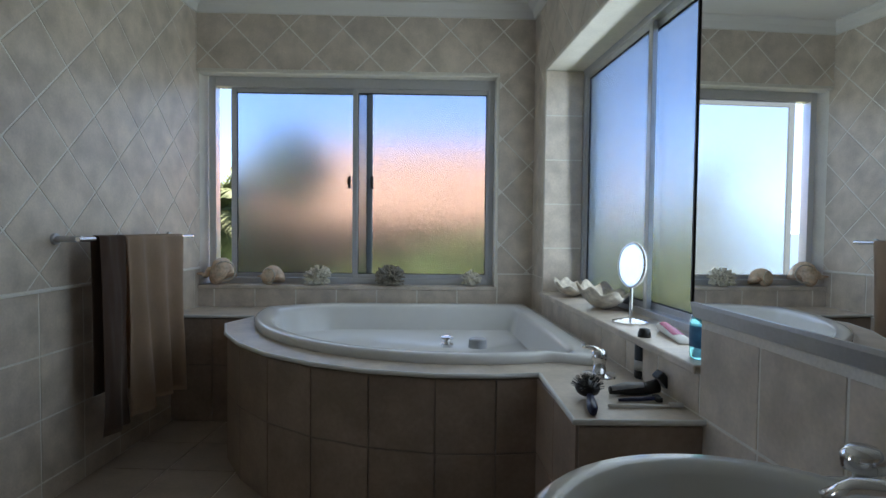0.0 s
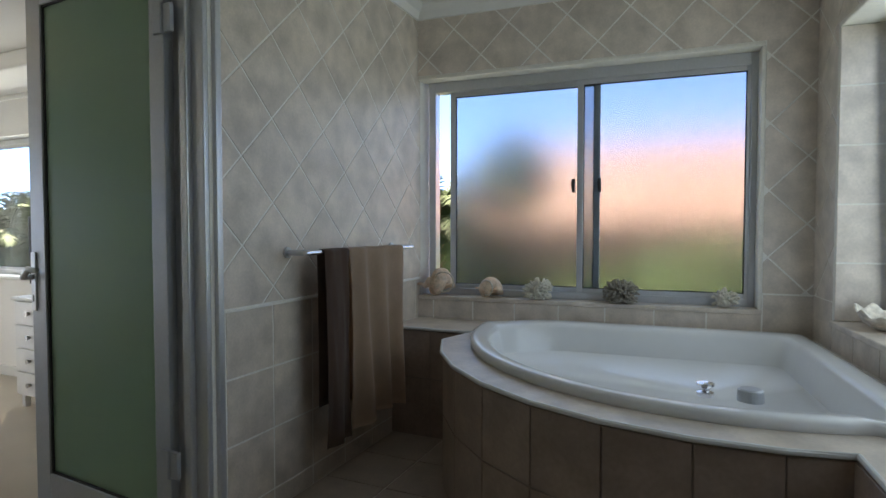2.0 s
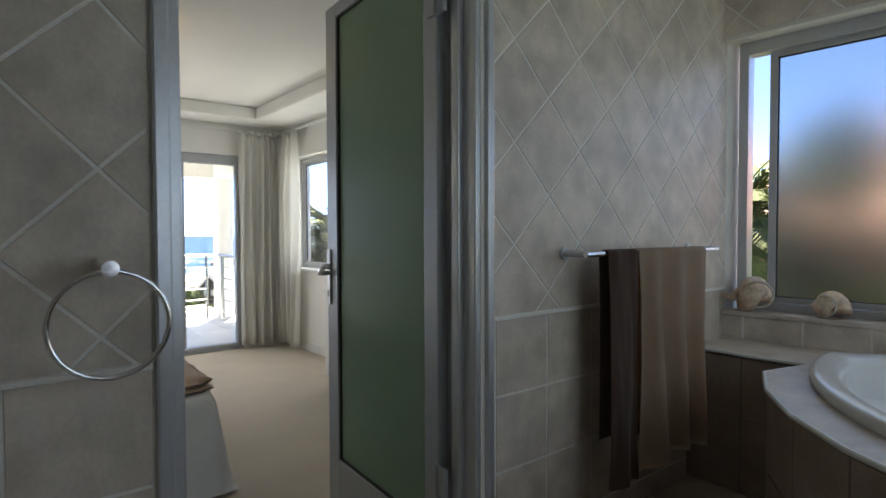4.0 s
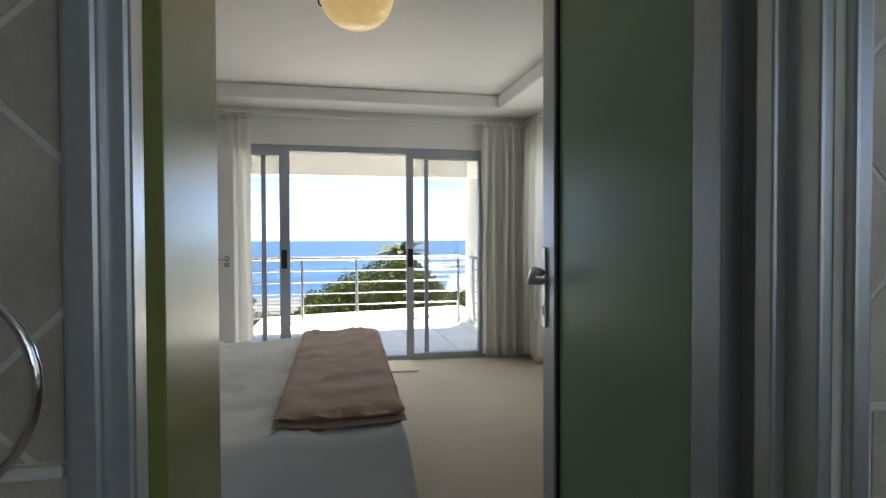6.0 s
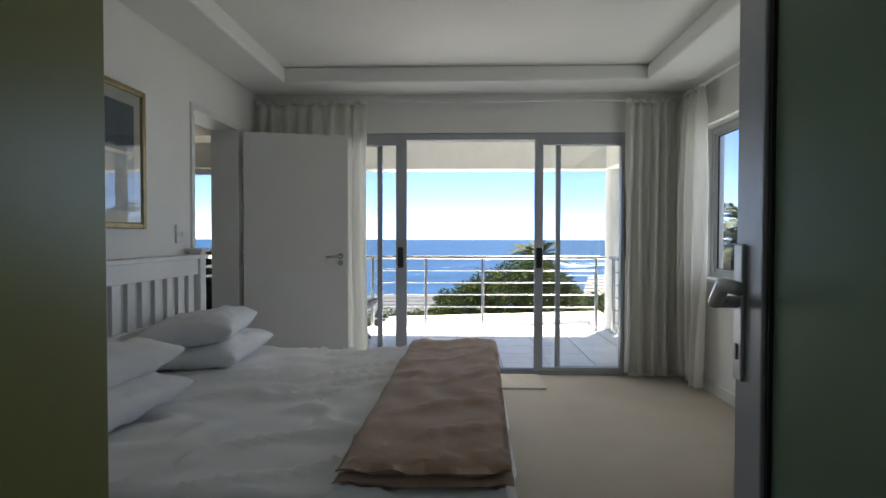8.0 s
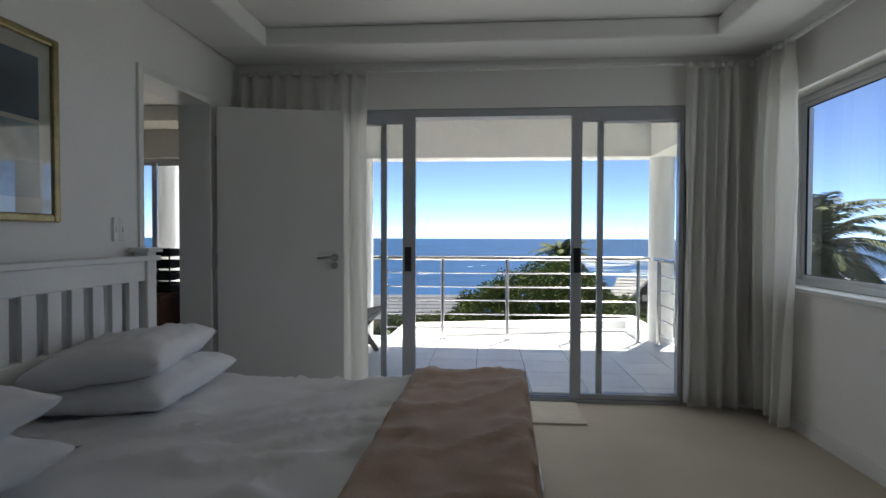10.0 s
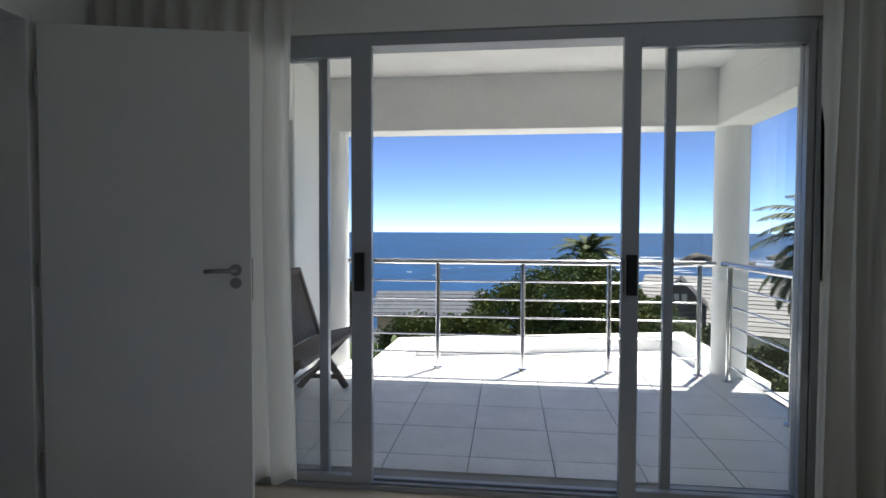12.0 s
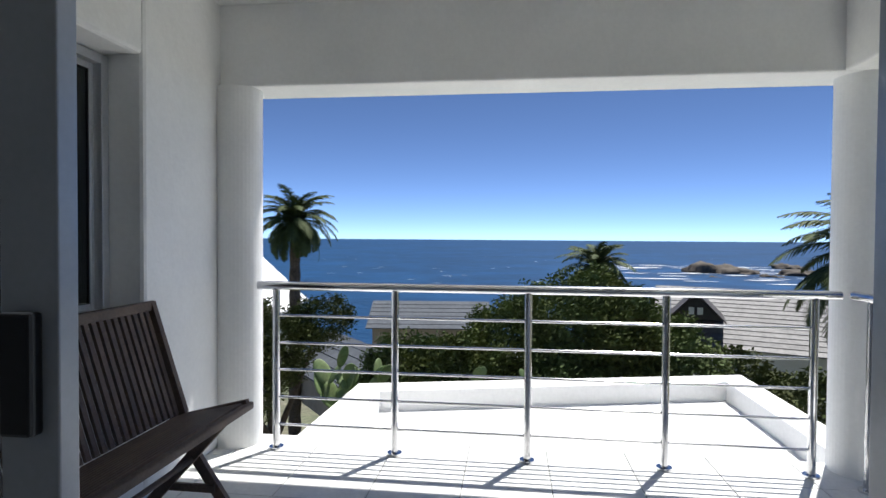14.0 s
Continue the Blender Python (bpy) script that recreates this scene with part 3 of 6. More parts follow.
for px, py, lab in ((0.284, 2.235, "chrome control knob"), (0.41, 2.235, "grey plastic air control")):
    k = lathe(bmesh.new(), [(0.024, 0), (0.026, 0.012), (0.012, 0.018), (0.014, 0.026), (0.026, 0.034), (0.026, 0.042), (0.01, 0.046)] if "chrome" in lab else [(0.038, 0), (0.036, 0.034), (0.03, 0.038)], (px, py, DECK_Z + 0.036), 24)
    part("control_knob", k, CHROME if "chrome" in lab else ALU, tub, lab, smooth=False)
bm = bmesh.new()
for r0, z0, r1, z1 in ((0.045, 0, 0.045, 0.006), (0.02, 0.006, 0.018, 0.016)):
    lathe(bm, [(r0, z0), (r1, z1)], seg=24)
part("jet", bm, ACRYLIC, tub, "round whirlpool jet", matrix=look((-0.055, 3.02, 0.475), (-0.055, 3.9, 0.1)) @ Matrix.Rotation(0, 4, 'X'))
bm = lathe(bmesh.new(), [(0.012, 0.012), (0.012, 0.02)], seg=16)
part("jet_nozzle", bm, BLACK, tub, "dark jet nozzle", matrix=look((-0.055, 3.02, 0.475), (-0.055, 3.9, 0.1)))

# ---- doorway between bathroom and bedroom ----
frame_door = tagged(new("door_frame_bath"), "grey aluminium door frame with stepped jambs", "door frame", kind="structure")
for y0, y1, x0, x1 in ((0.850, 0.886, -1.40, -1.352), (0.880, 0.912, -1.42, -1.37), (1.80, 1.845, -1.53, -1.372), (1.838, 1.868, -1.40, -1.352), (1.775, 1.803, -1.47, -1.43)):
    part("jamb", box(bmesh.new(), (x0, y0, 0.0), (x1, y1, 2.285), 0.006), ALU_BRIGHT, frame_door)
part("head_jamb", box(bmesh.new(), (-1.42, 0.912, 2.24), (-1.37, 1.80, 2.285), 0.006), ALU_BRIGHT, frame_door)

GD = Matrix.Translation((-1.515, 1.775, 0)) @ Matrix.Rotation(math.atan2(1.84 - 1.775, -2.45 + 1.515), 4, 'Z')
green_door = thing("glass_door", "open aluminium bathroom door with a dark green frosted glass panel", "door")
L = 0.937
for lo, hi in (((0, -0.02, 0.012 - BATH_STEP), (0.085, 0.02, 2.215)), ((L - 0.112, -0.02, 0.012 - BATH_STEP), (L, 0.02, 2.215)), ((0.085, -0.02, 2.155), (L - 0.112, 0.02, 2.215)), ((0.085, -0.02, 0.012 - BATH_STEP), (L - 0.112, 0.02, 0.11))):
    part("door_rail", box(bmesh.new(), lo, hi, 0.004), ALU, green_door, matrix=GD)
part("glass_panel", boxes(((0.085, -0.006, 0.11), (L - 0.112, 0.006, 2.155))), GREEN_GLASS, green_door, "dark green frosted glass", matrix=GD)
part("gasket", boxes(((0.083, -0.013, 0.11), (0.092, 0.013, 2.155)), ((L - 0.124, -0.013, 0.11), (L - 0.110, 0.013, 2.155)), ((0.09, -0.013, 2.146), (L - 0.124, 0.013, 2.157)), ((0.09, -0.013, 0.108), (L - 0.124, 0.013, 0.12))), RUBBER, green_door, matrix=GD)
for z in (0.32, 1.95):
    part("hinge", boxes(((-0.05, 0.012, z - 0.05), (0.05, 0.03, z + 0.05)), bevel=0.003), ALU, green_door, "screwed aluminium hinge", matrix=GD)
    part("hinge_pin", rod(bmesh.new(), (-0.004, 0.03, z - 0.055), (-0.004, 0.03, z + 0.055), 0.008), ALU, green_door, matrix=GD)
for side in (-1, 1):
    bm = box(bmesh.new(), (L - 0.046, 0.02 * side if side > 0 else -0.028, 0.83), (L - 0.008, 0.028 if side > 0 else -0.02, 1.09), 0.003)
    pl = part("handle_plate", bm, ALU_BRIGHT, green_door, "long aluminium handle plate", matrix=GD)
    h = bmesh.new()
    tube(h, [(L - 0.027, 0.028 * side, 0.98), (L - 0.027, 0.062 * side, 0.98), (L - 0.036, 0.072 * side, 0.98), (L - 0.082, 0.074 * side, 1.018), (L - 0.14, 0.070 * side, 1.014)], [0.012, 0.012, 0.013, 0.014, 0.012], 12)
    lever = make("lever", h, ALU_BRIGHT, GD, True)
    lever.parent = pl
    kh = make("keyhole", boxes(((L - 0.031, 0.027 * side - 0.003, 0.87), (L - 0.023, 0.027 * side + 0.003, 0.90))), BLACK, GD)
    kh.parent = pl

# ---- bedroom: wardrobe with an olive side ----
level = 0.0
wardrobe = thing("wardrobe", "built-in wardrobe with an olive green glossy side panel", "wardrobe")
part("side_panel", box(bmesh.new(), (-1.927, 0.877, 0.0), (-1.535, 0.902, BULK_Z), 0.002), OLIVE, wardrobe, "olive green glossy side panel")
part("carcass", boxes(((-1.905, ROOM_S + 0.002, 0.0), (-1.503, 0.877, BULK_Z))), WHITE_PAINT, wardrobe)
for y0, y1 in ((-0.575, -0.095), (-0.09, 0.39), (0.395, 0.872)):
    d = part("wardrobe_door", box(bmesh.new(), (-1.927, y0, 0.08), (-1.906, y1, BULK_Z - 0.004), 0.002), WHITE_PAINT, wardrobe, "white wardrobe door")
    h = make("door_knob", rod(bmesh.new(), (-1.927, y1 - 0.05, 1.05), (-1.955, y1 - 0.05, 1.05), 0.012), SATIN)
    h.parent = d

# ---- bedroom: sliding door ----
sd = tagged(new("door_sliding"), "grey aluminium sliding glass door, its leaves slid apart", "sliding door", kind="structure")
part("door_frame", boxes(((-6.48, 0.0, 0.0), (-6.36, 0.035, 2.15)), ((-6.48, 2.725, 0.0), (-6.36, 2.76, 2.15)), ((-6.48, 0.035, 2.10), (-6.36, 2.725, 2.158)), ((-6.48, 0.035, 0.0), (-6.36, 2.725, 0.022)), bevel=0.003), ALU, sd)
for x in (-6.375, -6.425):
    part("track", boxes(((x - 0.006, 0.035, 0.022), (x + 0.006, 2.725, 0.034))), ALU_DARK, sd)


def door_leaf(y0, y1, x, left, right, fixed, label):
    leaf = part("door_leaf", boxes(((x - 0.02, y0, 0.03), (x + 0.02, y0 + left, 2.105)), ((x - 0.02, y1 - right, 0.03), (x + 0.02, y1, 2.105)), ((x - 0.02, y0 + left, 2.055), (x + 0.02, y1 - right, 2.105)),
                                   ((x - 0.02, y0 + left, 0.03), (x + 0.02, y1 - right, 0.066)), bevel=0.003), ALU if not fixed else ALU, sd, label)
    g = make("pane", boxes(((x - 0.003, y0 + left - 0.004, 0.06), (x + 0.003, y1 - right + 0.004, 2.06))), CLEAR)
    g.parent = leaf
    g.visible_shadow = False
    return leaf


door_leaf(0.036, 0.555, -6.43, 0.03, 0.045, True, "fixed glass leaf")
door_leaf(2.122, 2.724, -6.43, 0.043, 0.03, True, "fixed glass leaf")
for y0, y1, l, r, ly in ((0.04, 0.782, 0.03, 0.098, 0.729), (1.926, 2.72, 0.076, 0.03, 1.966)):
    leaf = door_leaf(y0, y1, -6.380, l, r, False, "sliding glass leaf")
    k = make("lock", boxes(((-6.362, ly - 0.027, 0.955), (-6.335, ly + 0.027, 1.14)), bevel=0.006), BLACK)
    k.parent = leaf
    k2 = make("lock_back", boxes(((-6.425, ly - 0.027, 0.955), (-6.40, ly + 0.027, 1.14)), bevel=0.006), BLACK)
    k2.parent = leaf

# ---- bedroom: doorway to the next room and its white door ----
df = tagged(new("door_frame_study"), "white painted door frame", "door frame", kind="structure")
for lo, hi in (((-5.16, -0.80, 0), (-5.118, -0.565, 2.155)), ((-5.955, -0.80, 0), (-5.915, -0.57, 2.155)), ((-5.915, -0.80, 2.11), (-5.16, -0.565, 2.155))):
    part("jamb", box(bmesh.new(), lo, hi, 0.004), WHITE_PAINT, df)
hinge, free = Vector((-5.92, -0.53, 0)), Vector((-6.125, 0.30, 0))
WD = Matrix.Translation(hinge) @ Matrix.Rotation(math.atan2((free - hinge).y, (free - hinge).x), 4, 'Z')
wd = thing("white_door", "open white painted flush door standing against the curtain", "door")
LD = (free - hinge).length
part("door_leaf", box(bmesh.new(), (0, 0, 0.012), (LD, 0.04, 2.10), 0.003), DOOR_PAINT, wd, matrix=WD)
part("lock_face", box(bmesh.new(), (LD - 0.001, 0.010, 0.93), (LD + 0.002, 0.03, 1.12), 0.0005, 1), SATIN, wd, "steel lock face plate", matrix=WD)
for z in (0.25, 1.05, 1.85):
    part("hinge", rod(bmesh.new(), (-0.006, 0.0, z - 0.05), (-0.006, 0.0, z + 0.05), 0.008), SATIN, wd, matrix=WD)
rose = part("handle_rose", rod(bmesh.new(), (LD - 0.065, 0.0, 1.067), (LD - 0.065, -0.010, 1.067), 0.026, seg=24), SATIN, wd, "round satin nickel rose", matrix=WD)
h = bmesh.new()
tube(h, [(LD - 0.065, -0.005, 1.067), (LD - 0.065, -0.042, 1.067), (LD - 0.078, -0.052, 1.067), (LD - 0.12, -0.052, 1.066), (LD - 0.185, -0.050, 1.064)], [0.009, 0.009, 0.010, 0.010, 0.009], 12)
lev = make("lever", h, SATIN, WD, True)
lev.parent = rose
part("key_rose", rod(bmesh.new(), (LD - 0.065, 0.0, 1.01), (LD - 0.065, -0.008, 1.01), 0.024, seg=24), SATIN, wd, "round keyhole rose", matrix=WD)

# ---- bedroom: window ----
NORTH = Matrix.Translation((0, ROOM_N, 0))
sliding_window("window_bedroom", "aluminium bedroom window with clear panes", NORTH, -6.165, -4.305, 0.905, 2.145, (-6.125, -5.20), (-5.28, -4.345), 0.12, CLEAR)
slab("sill_bedroom", (-6.18, 3.245, 0.872), (-4.29, 3.40, 0.903), WHITE_PAINT, "white painted window sill")
slab("skirting_north", (-6.34, 3.255, 0.0), (-1.51, 3.27, 0.09), WHITE_PAINT, "white skirting board", None, 0.003)
slab("skirting_south", (-5.11, -0.58, 0.0), (-1.94, -0.565, 0.09), WHITE_PAINT, "white skirting board", None, 0.003)
slab("skirting_end", (-6.35, 2.765, 0.0), (-6.335, 3.255, 0.09), WHITE_PAINT, "white skirting board", None, 0.003)


# ---- bedroom: curtains ----
def curtain(name, label, p0, p1, z0, z1, folds, amp, seed, out, tuck=0.0):
    """A gathered curtain between two points in plan; out: unit vector away from the wall. tuck: how far it narrows below."""
    rnd = random.Random(seed)
    c = thing(name, label, "curtain", "curtains")
    p0, p1, out = Vector((*p0, 0)), Vector((*p1, 0)), Vector((*out, 0))
    nu, nz = folds * 10, 26
    ph = [rnd.uniform(-0.5, 0.5) for _ in range(folds + 2)]
    am = [rnd.uniform(0.55, 1.25) for _ in range(folds + 2)]
    bm = bmesh.new()
    sheets = []
    for off in (0.0, 0.003):
        rows = []
        for j in range(nz + 1):
            v = j / nz
            z = z1 + (z0 - z1) * v
            row = []
            for i in range(nu + 1):
                u = i / nu
                k = u * folds
                f = int(min(k, folds - 1))
                a = amp * (am[f] * (1 - (k - f)) + am[f + 1] * (k - f))
                a *= 0.55 + 0.45 * min(1.0, v * 3) if v > 0.04 else 0.35
                w = math.sin(math.tau * (k + 0.18 * math.sin(2.2 * v + ph[f] * 3)) + ph[f])
                w = math.copysign(abs(w) ** 0.8, w)
                drift = 0.02 * math.sin(3.1 * v + seed + 5 * u) * v
                pinch = (u - 0.5) * -tuck * math.sin(math.pi * min(1.0, v * 1.15)) 
                p = p0.lerp(p1, min(1.0, max(0.0, u + pinch))) + out * (amp * 1.3 + a * w + off + drift)
                hem = 0.012 * math.sin(6 * u + seed) if j == nz else 0.0
                row.append(bm.verts.new((p.x, p.y, z + hem)))
            rows.append(row)
        sheets.append(rows)
    for rows in sheets:
        for j in range(nz):
            for i in range(nu):
                bm.faces.new((rows[j][i], rows[j][i + 1], rows[j + 1][i + 1], rows[j + 1][i]))
    a, b = sheets
    for j in range(nz):
        for i in (0, nu):
            bm.faces.new((a[j][i], a[j + 1][i], b[j + 1][i], b[j][i]))
    for i in range(nu):
        for j in (0, nz):
            bm.faces.new((a[j][i], a[j][i + 1], b[j][i + 1], b[j][i]))
    part("cloth", bm, CURTAIN, c, smooth=True)
    bm = bmesh.new()
    seg = [p0.lerp(p1, t) + out * (amp * 1.3 + amp * 0.3 * math.sin(math.tau * t * folds * 1.5)) for t in [i / (folds * 8) for i in range(folds * 8 + 1)]]
    lo = [bm.verts.new((p.x, p.y, z1 - 0.012)) for p in seg]
    hi = [bm.verts.new((p.x, p.y, z1 + 0.03)) for p in seg]
    lo2 = [bm.verts.new((p.x + out.x * 0.006, p.y + out.y * 0.006, z1 - 0.012)) for p in seg]
    hi2 = [bm.verts.new((p.x + out.x * 0.006, p.y + out.y * 0.006, z1 + 0.03)) for p in seg]
    for i in range(len(seg) - 1):
        for q, r in ((lo, hi), (lo2, hi2), (lo, lo2), (hi, hi2)):
            bm.faces.new((q[i], q[i + 1], r[i + 1], r[i]))
    part("heading_tape", bm, CURTAIN, c, "gathered heading", smooth=True)
    return c


curtain("curtain", "cream cotton curtain drawn back beside the sliding door", (-6.31, -0.54), (-6.31, 0.45), 0.05, 2.40, 8, 0.042, 3, (1, 0), 0.02)
curtain("curtain", "cream cotton curtain drawn into the corner", (-6.31, 2.69), (-6.31, 3.22), 0.05, 2.40, 5, 0.055, 8, (1, 0), -0.05)
curtain("curtain", "cream cotton curtain gathered beside the bedroom window", (-6.25, 3.235), (-5.80, 3.235), 0.05, 2.42, 4, 0.055, 12, (0, -1), 0.05)
rail = thing("curtain_rail", "slim white curtain rail on the end wall", "curtain rail", "curtain rails")
part("rail", boxes(((-6.29, -0.56, 2.415), (-6.265, 3.22, 2.435)), bevel=0.003), WHITE_PAINT, rail)
rail = thing("curtain_rail", "slim white curtain rail above the bedroom window", "curtain rail", "curtain rails")
part("rail", boxes(((-6.26, 3.16, 2.425), (-4.1, 3.185, 2.445)), bevel=0.003), WHITE_PAINT, rail)

# ---- bedroom: bed ----
BX0, BX1, BY0, BTOP = -5.04, -2.92, -0.46, 0.49


def foot(x):
    """The foot end runs slightly askew to the wall."""
    return 1.485 - 0.035 * (x + 5.04)

bed = thing("double_bed", "wide double bed with white bedspread and slatted white headboard", "bed")
part("bed_base", box(bmesh.new(), (BX0 + 0.05, BY0, 0.02), (BX1 - 0.05, 1.24, 0.30), 0.02), WHITE_PAINT, bed)
part("mattress", box(bmesh.new(), (BX0 + 0.02, BY0, 0.30), (BX1 - 0.02, 1.27, BTOP - 0.02), 0.05, 3), LINEN, bed)


def rumple(x, y, a=1.0):
    v = noise.noise(Vector((x * 2.1, y * 2.1, 0.3))) * 0.010 + noise.noise(Vector((x * 5.5 + 3, y * 3.5, 1.7))) * 0.008
    r = noise.noise(Vector((x * 4.2 + y * 3.0, y * 1.4 - x * 1.1, 5.0)))
    return a * (v + 0.016 * max(0.0, 1 - abs(r) * 7))


bm = bmesh.new()
nx, ny, drop = 96, 90, 0.50
grid = []
for j in range(ny + 1):
    row = []
    for i in range(nx + 1):
        s = BX0 - drop + (BX1 - BX0 + 2 * drop) * i / nx
        x = min(max(s, BX0), BX1)
        t = BY0 + (foot(x) - BY0 + drop) * j / ny
        y = min(t, foot(x))
        over = math.hypot(s - x, t - y)
        z = BTOP + rumple(x, y, 1.7)
        if over > 0:
            d = Vector((s - x, t - y)).normalized()
            flare = 0.012 + 0.13 * over + 0.035 * math.sin((x * 9 if abs(d.y) > 0.5 else y * 9) + 2) * over * 2
            round_ = min(over, 0.05)
            x, y = x + d.x * flare * min(1, over / 0.05), y + d.y * flare * min(1, over / 0.05)
            z = BTOP - max(0.012, over - 0.02) + 0.4 * rumple(s, t)
        row.append(bm.verts.new((x, y, max(z, 0.018))))
    grid.append(row)
for j in range(ny):
    for i in range(nx):
        bm.faces.new((grid[j][i], grid[j][i + 1], grid[j + 1][i + 1], grid[j + 1][i]))
part("bedspread", bm, LINEN, bed, "rumpled white cotton bedspread", smooth=True)
hb = part("headboard", boxes(((-5.12, -0.555, 0.02), (-5.04, -0.475, 1.13)), ((-2.90, -0.555, 0.02), (-2.82, -0.475, 1.13)), ((-5.04, -0.54, 0.98), (-2.90, -0.49, 1.085)), ((-5.04, -0.54, 0.62), (-2.90, -0.49, 0.72)),
                          ((-5.14, -0.57, 1.085), (-2.80, -0.46, 1.112)), ((-5.15, -0.575, 1.13), (-5.02, -0.455, 1.155)), ((-2.92, -0.575, 1.13), (-2.79, -0.455, 1.155)), bevel=0.005), WHITE_PAINT, bed, "white painted slatted headboard")
slat = boxes(((-0.038, -0.529, 0.71), (0.038, -0.505, 0.99)), bevel=0.003)
me = bpy.data.meshes.new("slat")
slat.to_mesh(me)
slat.free()
me.materials.append(WHITE_PAINT)
for i in range(16):
    o = new("slat", me)
    o.parent = hb
    o.location = (-4.97 + i * 0.1335, 0, 0)


def pillow(x, y, z, rz, rx, w, d, h, seed, label):
    p = thing("pillow", label, "pillow", "pillows on the bed")
    bm = bmesh.new()
    n = 28
    for side in (1, -1):
        vs = []
        for j in range(n + 1):
            row = []
            for i in range(n + 1):
                u, v = 2 * i / n - 1, 2 * j / n - 1
                e = max(0.0, (1 - u ** 4) * (1 - v ** 4)) ** 0.55
                pin = 1 - 0.10 * (1 - u * u) * abs(v) ** 3
                pin2 = 1 - 0.10 * (1 - v * v) * abs(u) ** 3
                wr = 0.010 * noise.noise(Vector((u * 3 + seed, v * 3, side))) + 0.006 * noise.noise(Vector((u * 7, v * 7 + seed, side * 2)))
                row.append(bm.verts.new((u * w / 2 * pin2, v * d / 2 * pin, side * (h / 2 * e) + wr * e * 2)))
            vs.append(row)
        for j in range(n):
            for i in range(n):
                bm.faces.new((vs[j][i], vs[j][i + 1], vs[j + 1][i + 1], vs[j + 1][i]))
    bmesh.ops.remove_doubles(bm, verts=bm.verts, dist=0.0005)
    part("pillowcase", bm, LINEN, p, smooth=True, matrix=pose(x, y, z, rx, 0, rz))
    return p


pillow(-4.57, -0.20, 0.575, 4, 3, 0.78, 0.56, 0.15, 1, "plump white pillow lying on the bed")
pillow(-4.55, -0.25, 0.70, 10, 8, 0.76, 0.54, 0.17, 2, "white pillow lying on another pillow")
pillow(-3.42, -0.20, 0.575, -4, 3, 0.78, 0.56, 0.15, 3, "plump white pillow lying on the bed")
pillow(-3.45, -0.25, 0.70, -8, 8, 0.76, 0.54, 0.17, 4, "white pillow lying on another pillow")

# folded blanket across the foot of the bed
bl = thing("folded_blanket", "folded taupe fleece blanket laid across the foot of the bed", "blanket")
for lay, (zl, zh, inset) in enumerate(((BTOP + 0.006, BTOP + 0.036, 0.0), (BTOP + 0.036, BTOP + 0.070, 0.008))):
    bm = bmesh.new()
    n, m = 60, 22
    x0, x1, y0, y1 = -5.02 + inset, -2.94 - inset * 2, 0.95 + inset, 1.515 - inset
    sheets = []
    for top in (0, 1):
        rows = []
        for j in range(m + 1):
            row = []
            for i in range(n + 1):
                u, v = i / n, j / m
                x, y = x0 + (x1 - x0) * u, y0 + (y1 - y0) * v - 0.038 * (x0 + (x1 - x0) * u + 5.02) * (0.6 + 0.4 * v)
                ex = min(u, 1 - u) * (x1 - x0)
                ey = min(v, 1 - v) * (y1 - y0)
                e = min(1.0, min(ex, ey) / 0.03)
                bulge = (1 - (1 - e) ** 2) ** 0.5
                zm = (zl + zh) / 2
                hz = (zh - zl) / 2 * bulge
                z = zm + (hz if top else -hz) + rumple(x, y, 1.0) + (0.016 * noise.noise(Vector((x * 5, y * 8, lay * 4))) if top and lay else 0)
                row.append(bm.verts.new((x, y, z)))
            rows.append(row)
        sheets.append(rows)
    for rows in sheets:
        for j in range(m):
            for i in range(n):
                bm.faces.new((rows[j][i], rows[j][i + 1], rows[j + 1][i + 1], rows[j + 1][i]))
    a, b = sheets
    for j in range(m):
        for i in (0, n):
            bm.faces.new((a[j][i], a[j + 1][i], b[j + 1][i], b[j][i]))
    for i in range(n):
        for j in (0, m):
            bm.faces.new((a[j][i], a[j][i + 1], b[j][i + 1], b[j][i]))
    part("fold", bm, BLANKET, bl, smooth=True)

# ---- balcony: railing ----
def post(p, x, y, h=0.945):
    part("post", rod(bmesh.new(), (x, y, 0.006), (x, y, h), 0.021, seg=18), STEEL, p)
    part("base_flange", rod(bmesh.new(), (x, y, 0.006), (x, y, 0.018), 0.042, seg=20), STEEL, p)


rail_f = thing("balcony_railing", "polished stainless steel railing with five thin bars", "railing")
for y in (0.09, 0.80, 1.553, 2.29, 3.035):
    post(rail_f, -8.738, y)
part("handrail", rod(bmesh.new(), (-8.738, -0.02, 0.965), (-8.738, 3.16, 0.965), 0.025, seg=20), STEEL, rail_f)
for z in (0.148, 0.310, 0.472, 0.630, 0.790):
    part("bar", rod(bmesh.new(), (-8.738, 0.09, z), (-8.738, 3.035, z), 0.0075, seg=12), STEEL, rail_f)
rail_s = thing("balcony_railing", "polished stainless steel railing along the side of the balcony", "railing")
for x in (-8.58, -7.54, -6.66):
    post(rail_s, x, 3.22)
part("handrail", rod(bmesh.new(), (-8.72, 3.22, 0.965), (-6.61, 3.22, 0.965), 0.025, seg=20), STEEL, rail_s)
for z in (0.148, 0.310, 0.472, 0.630, 0.790):
    part("bar", rod(bmesh.new(), (-8.58, 3.22, z), (-6.62, 3.22, z), 0.0075, seg=12), STEEL, rail_s)

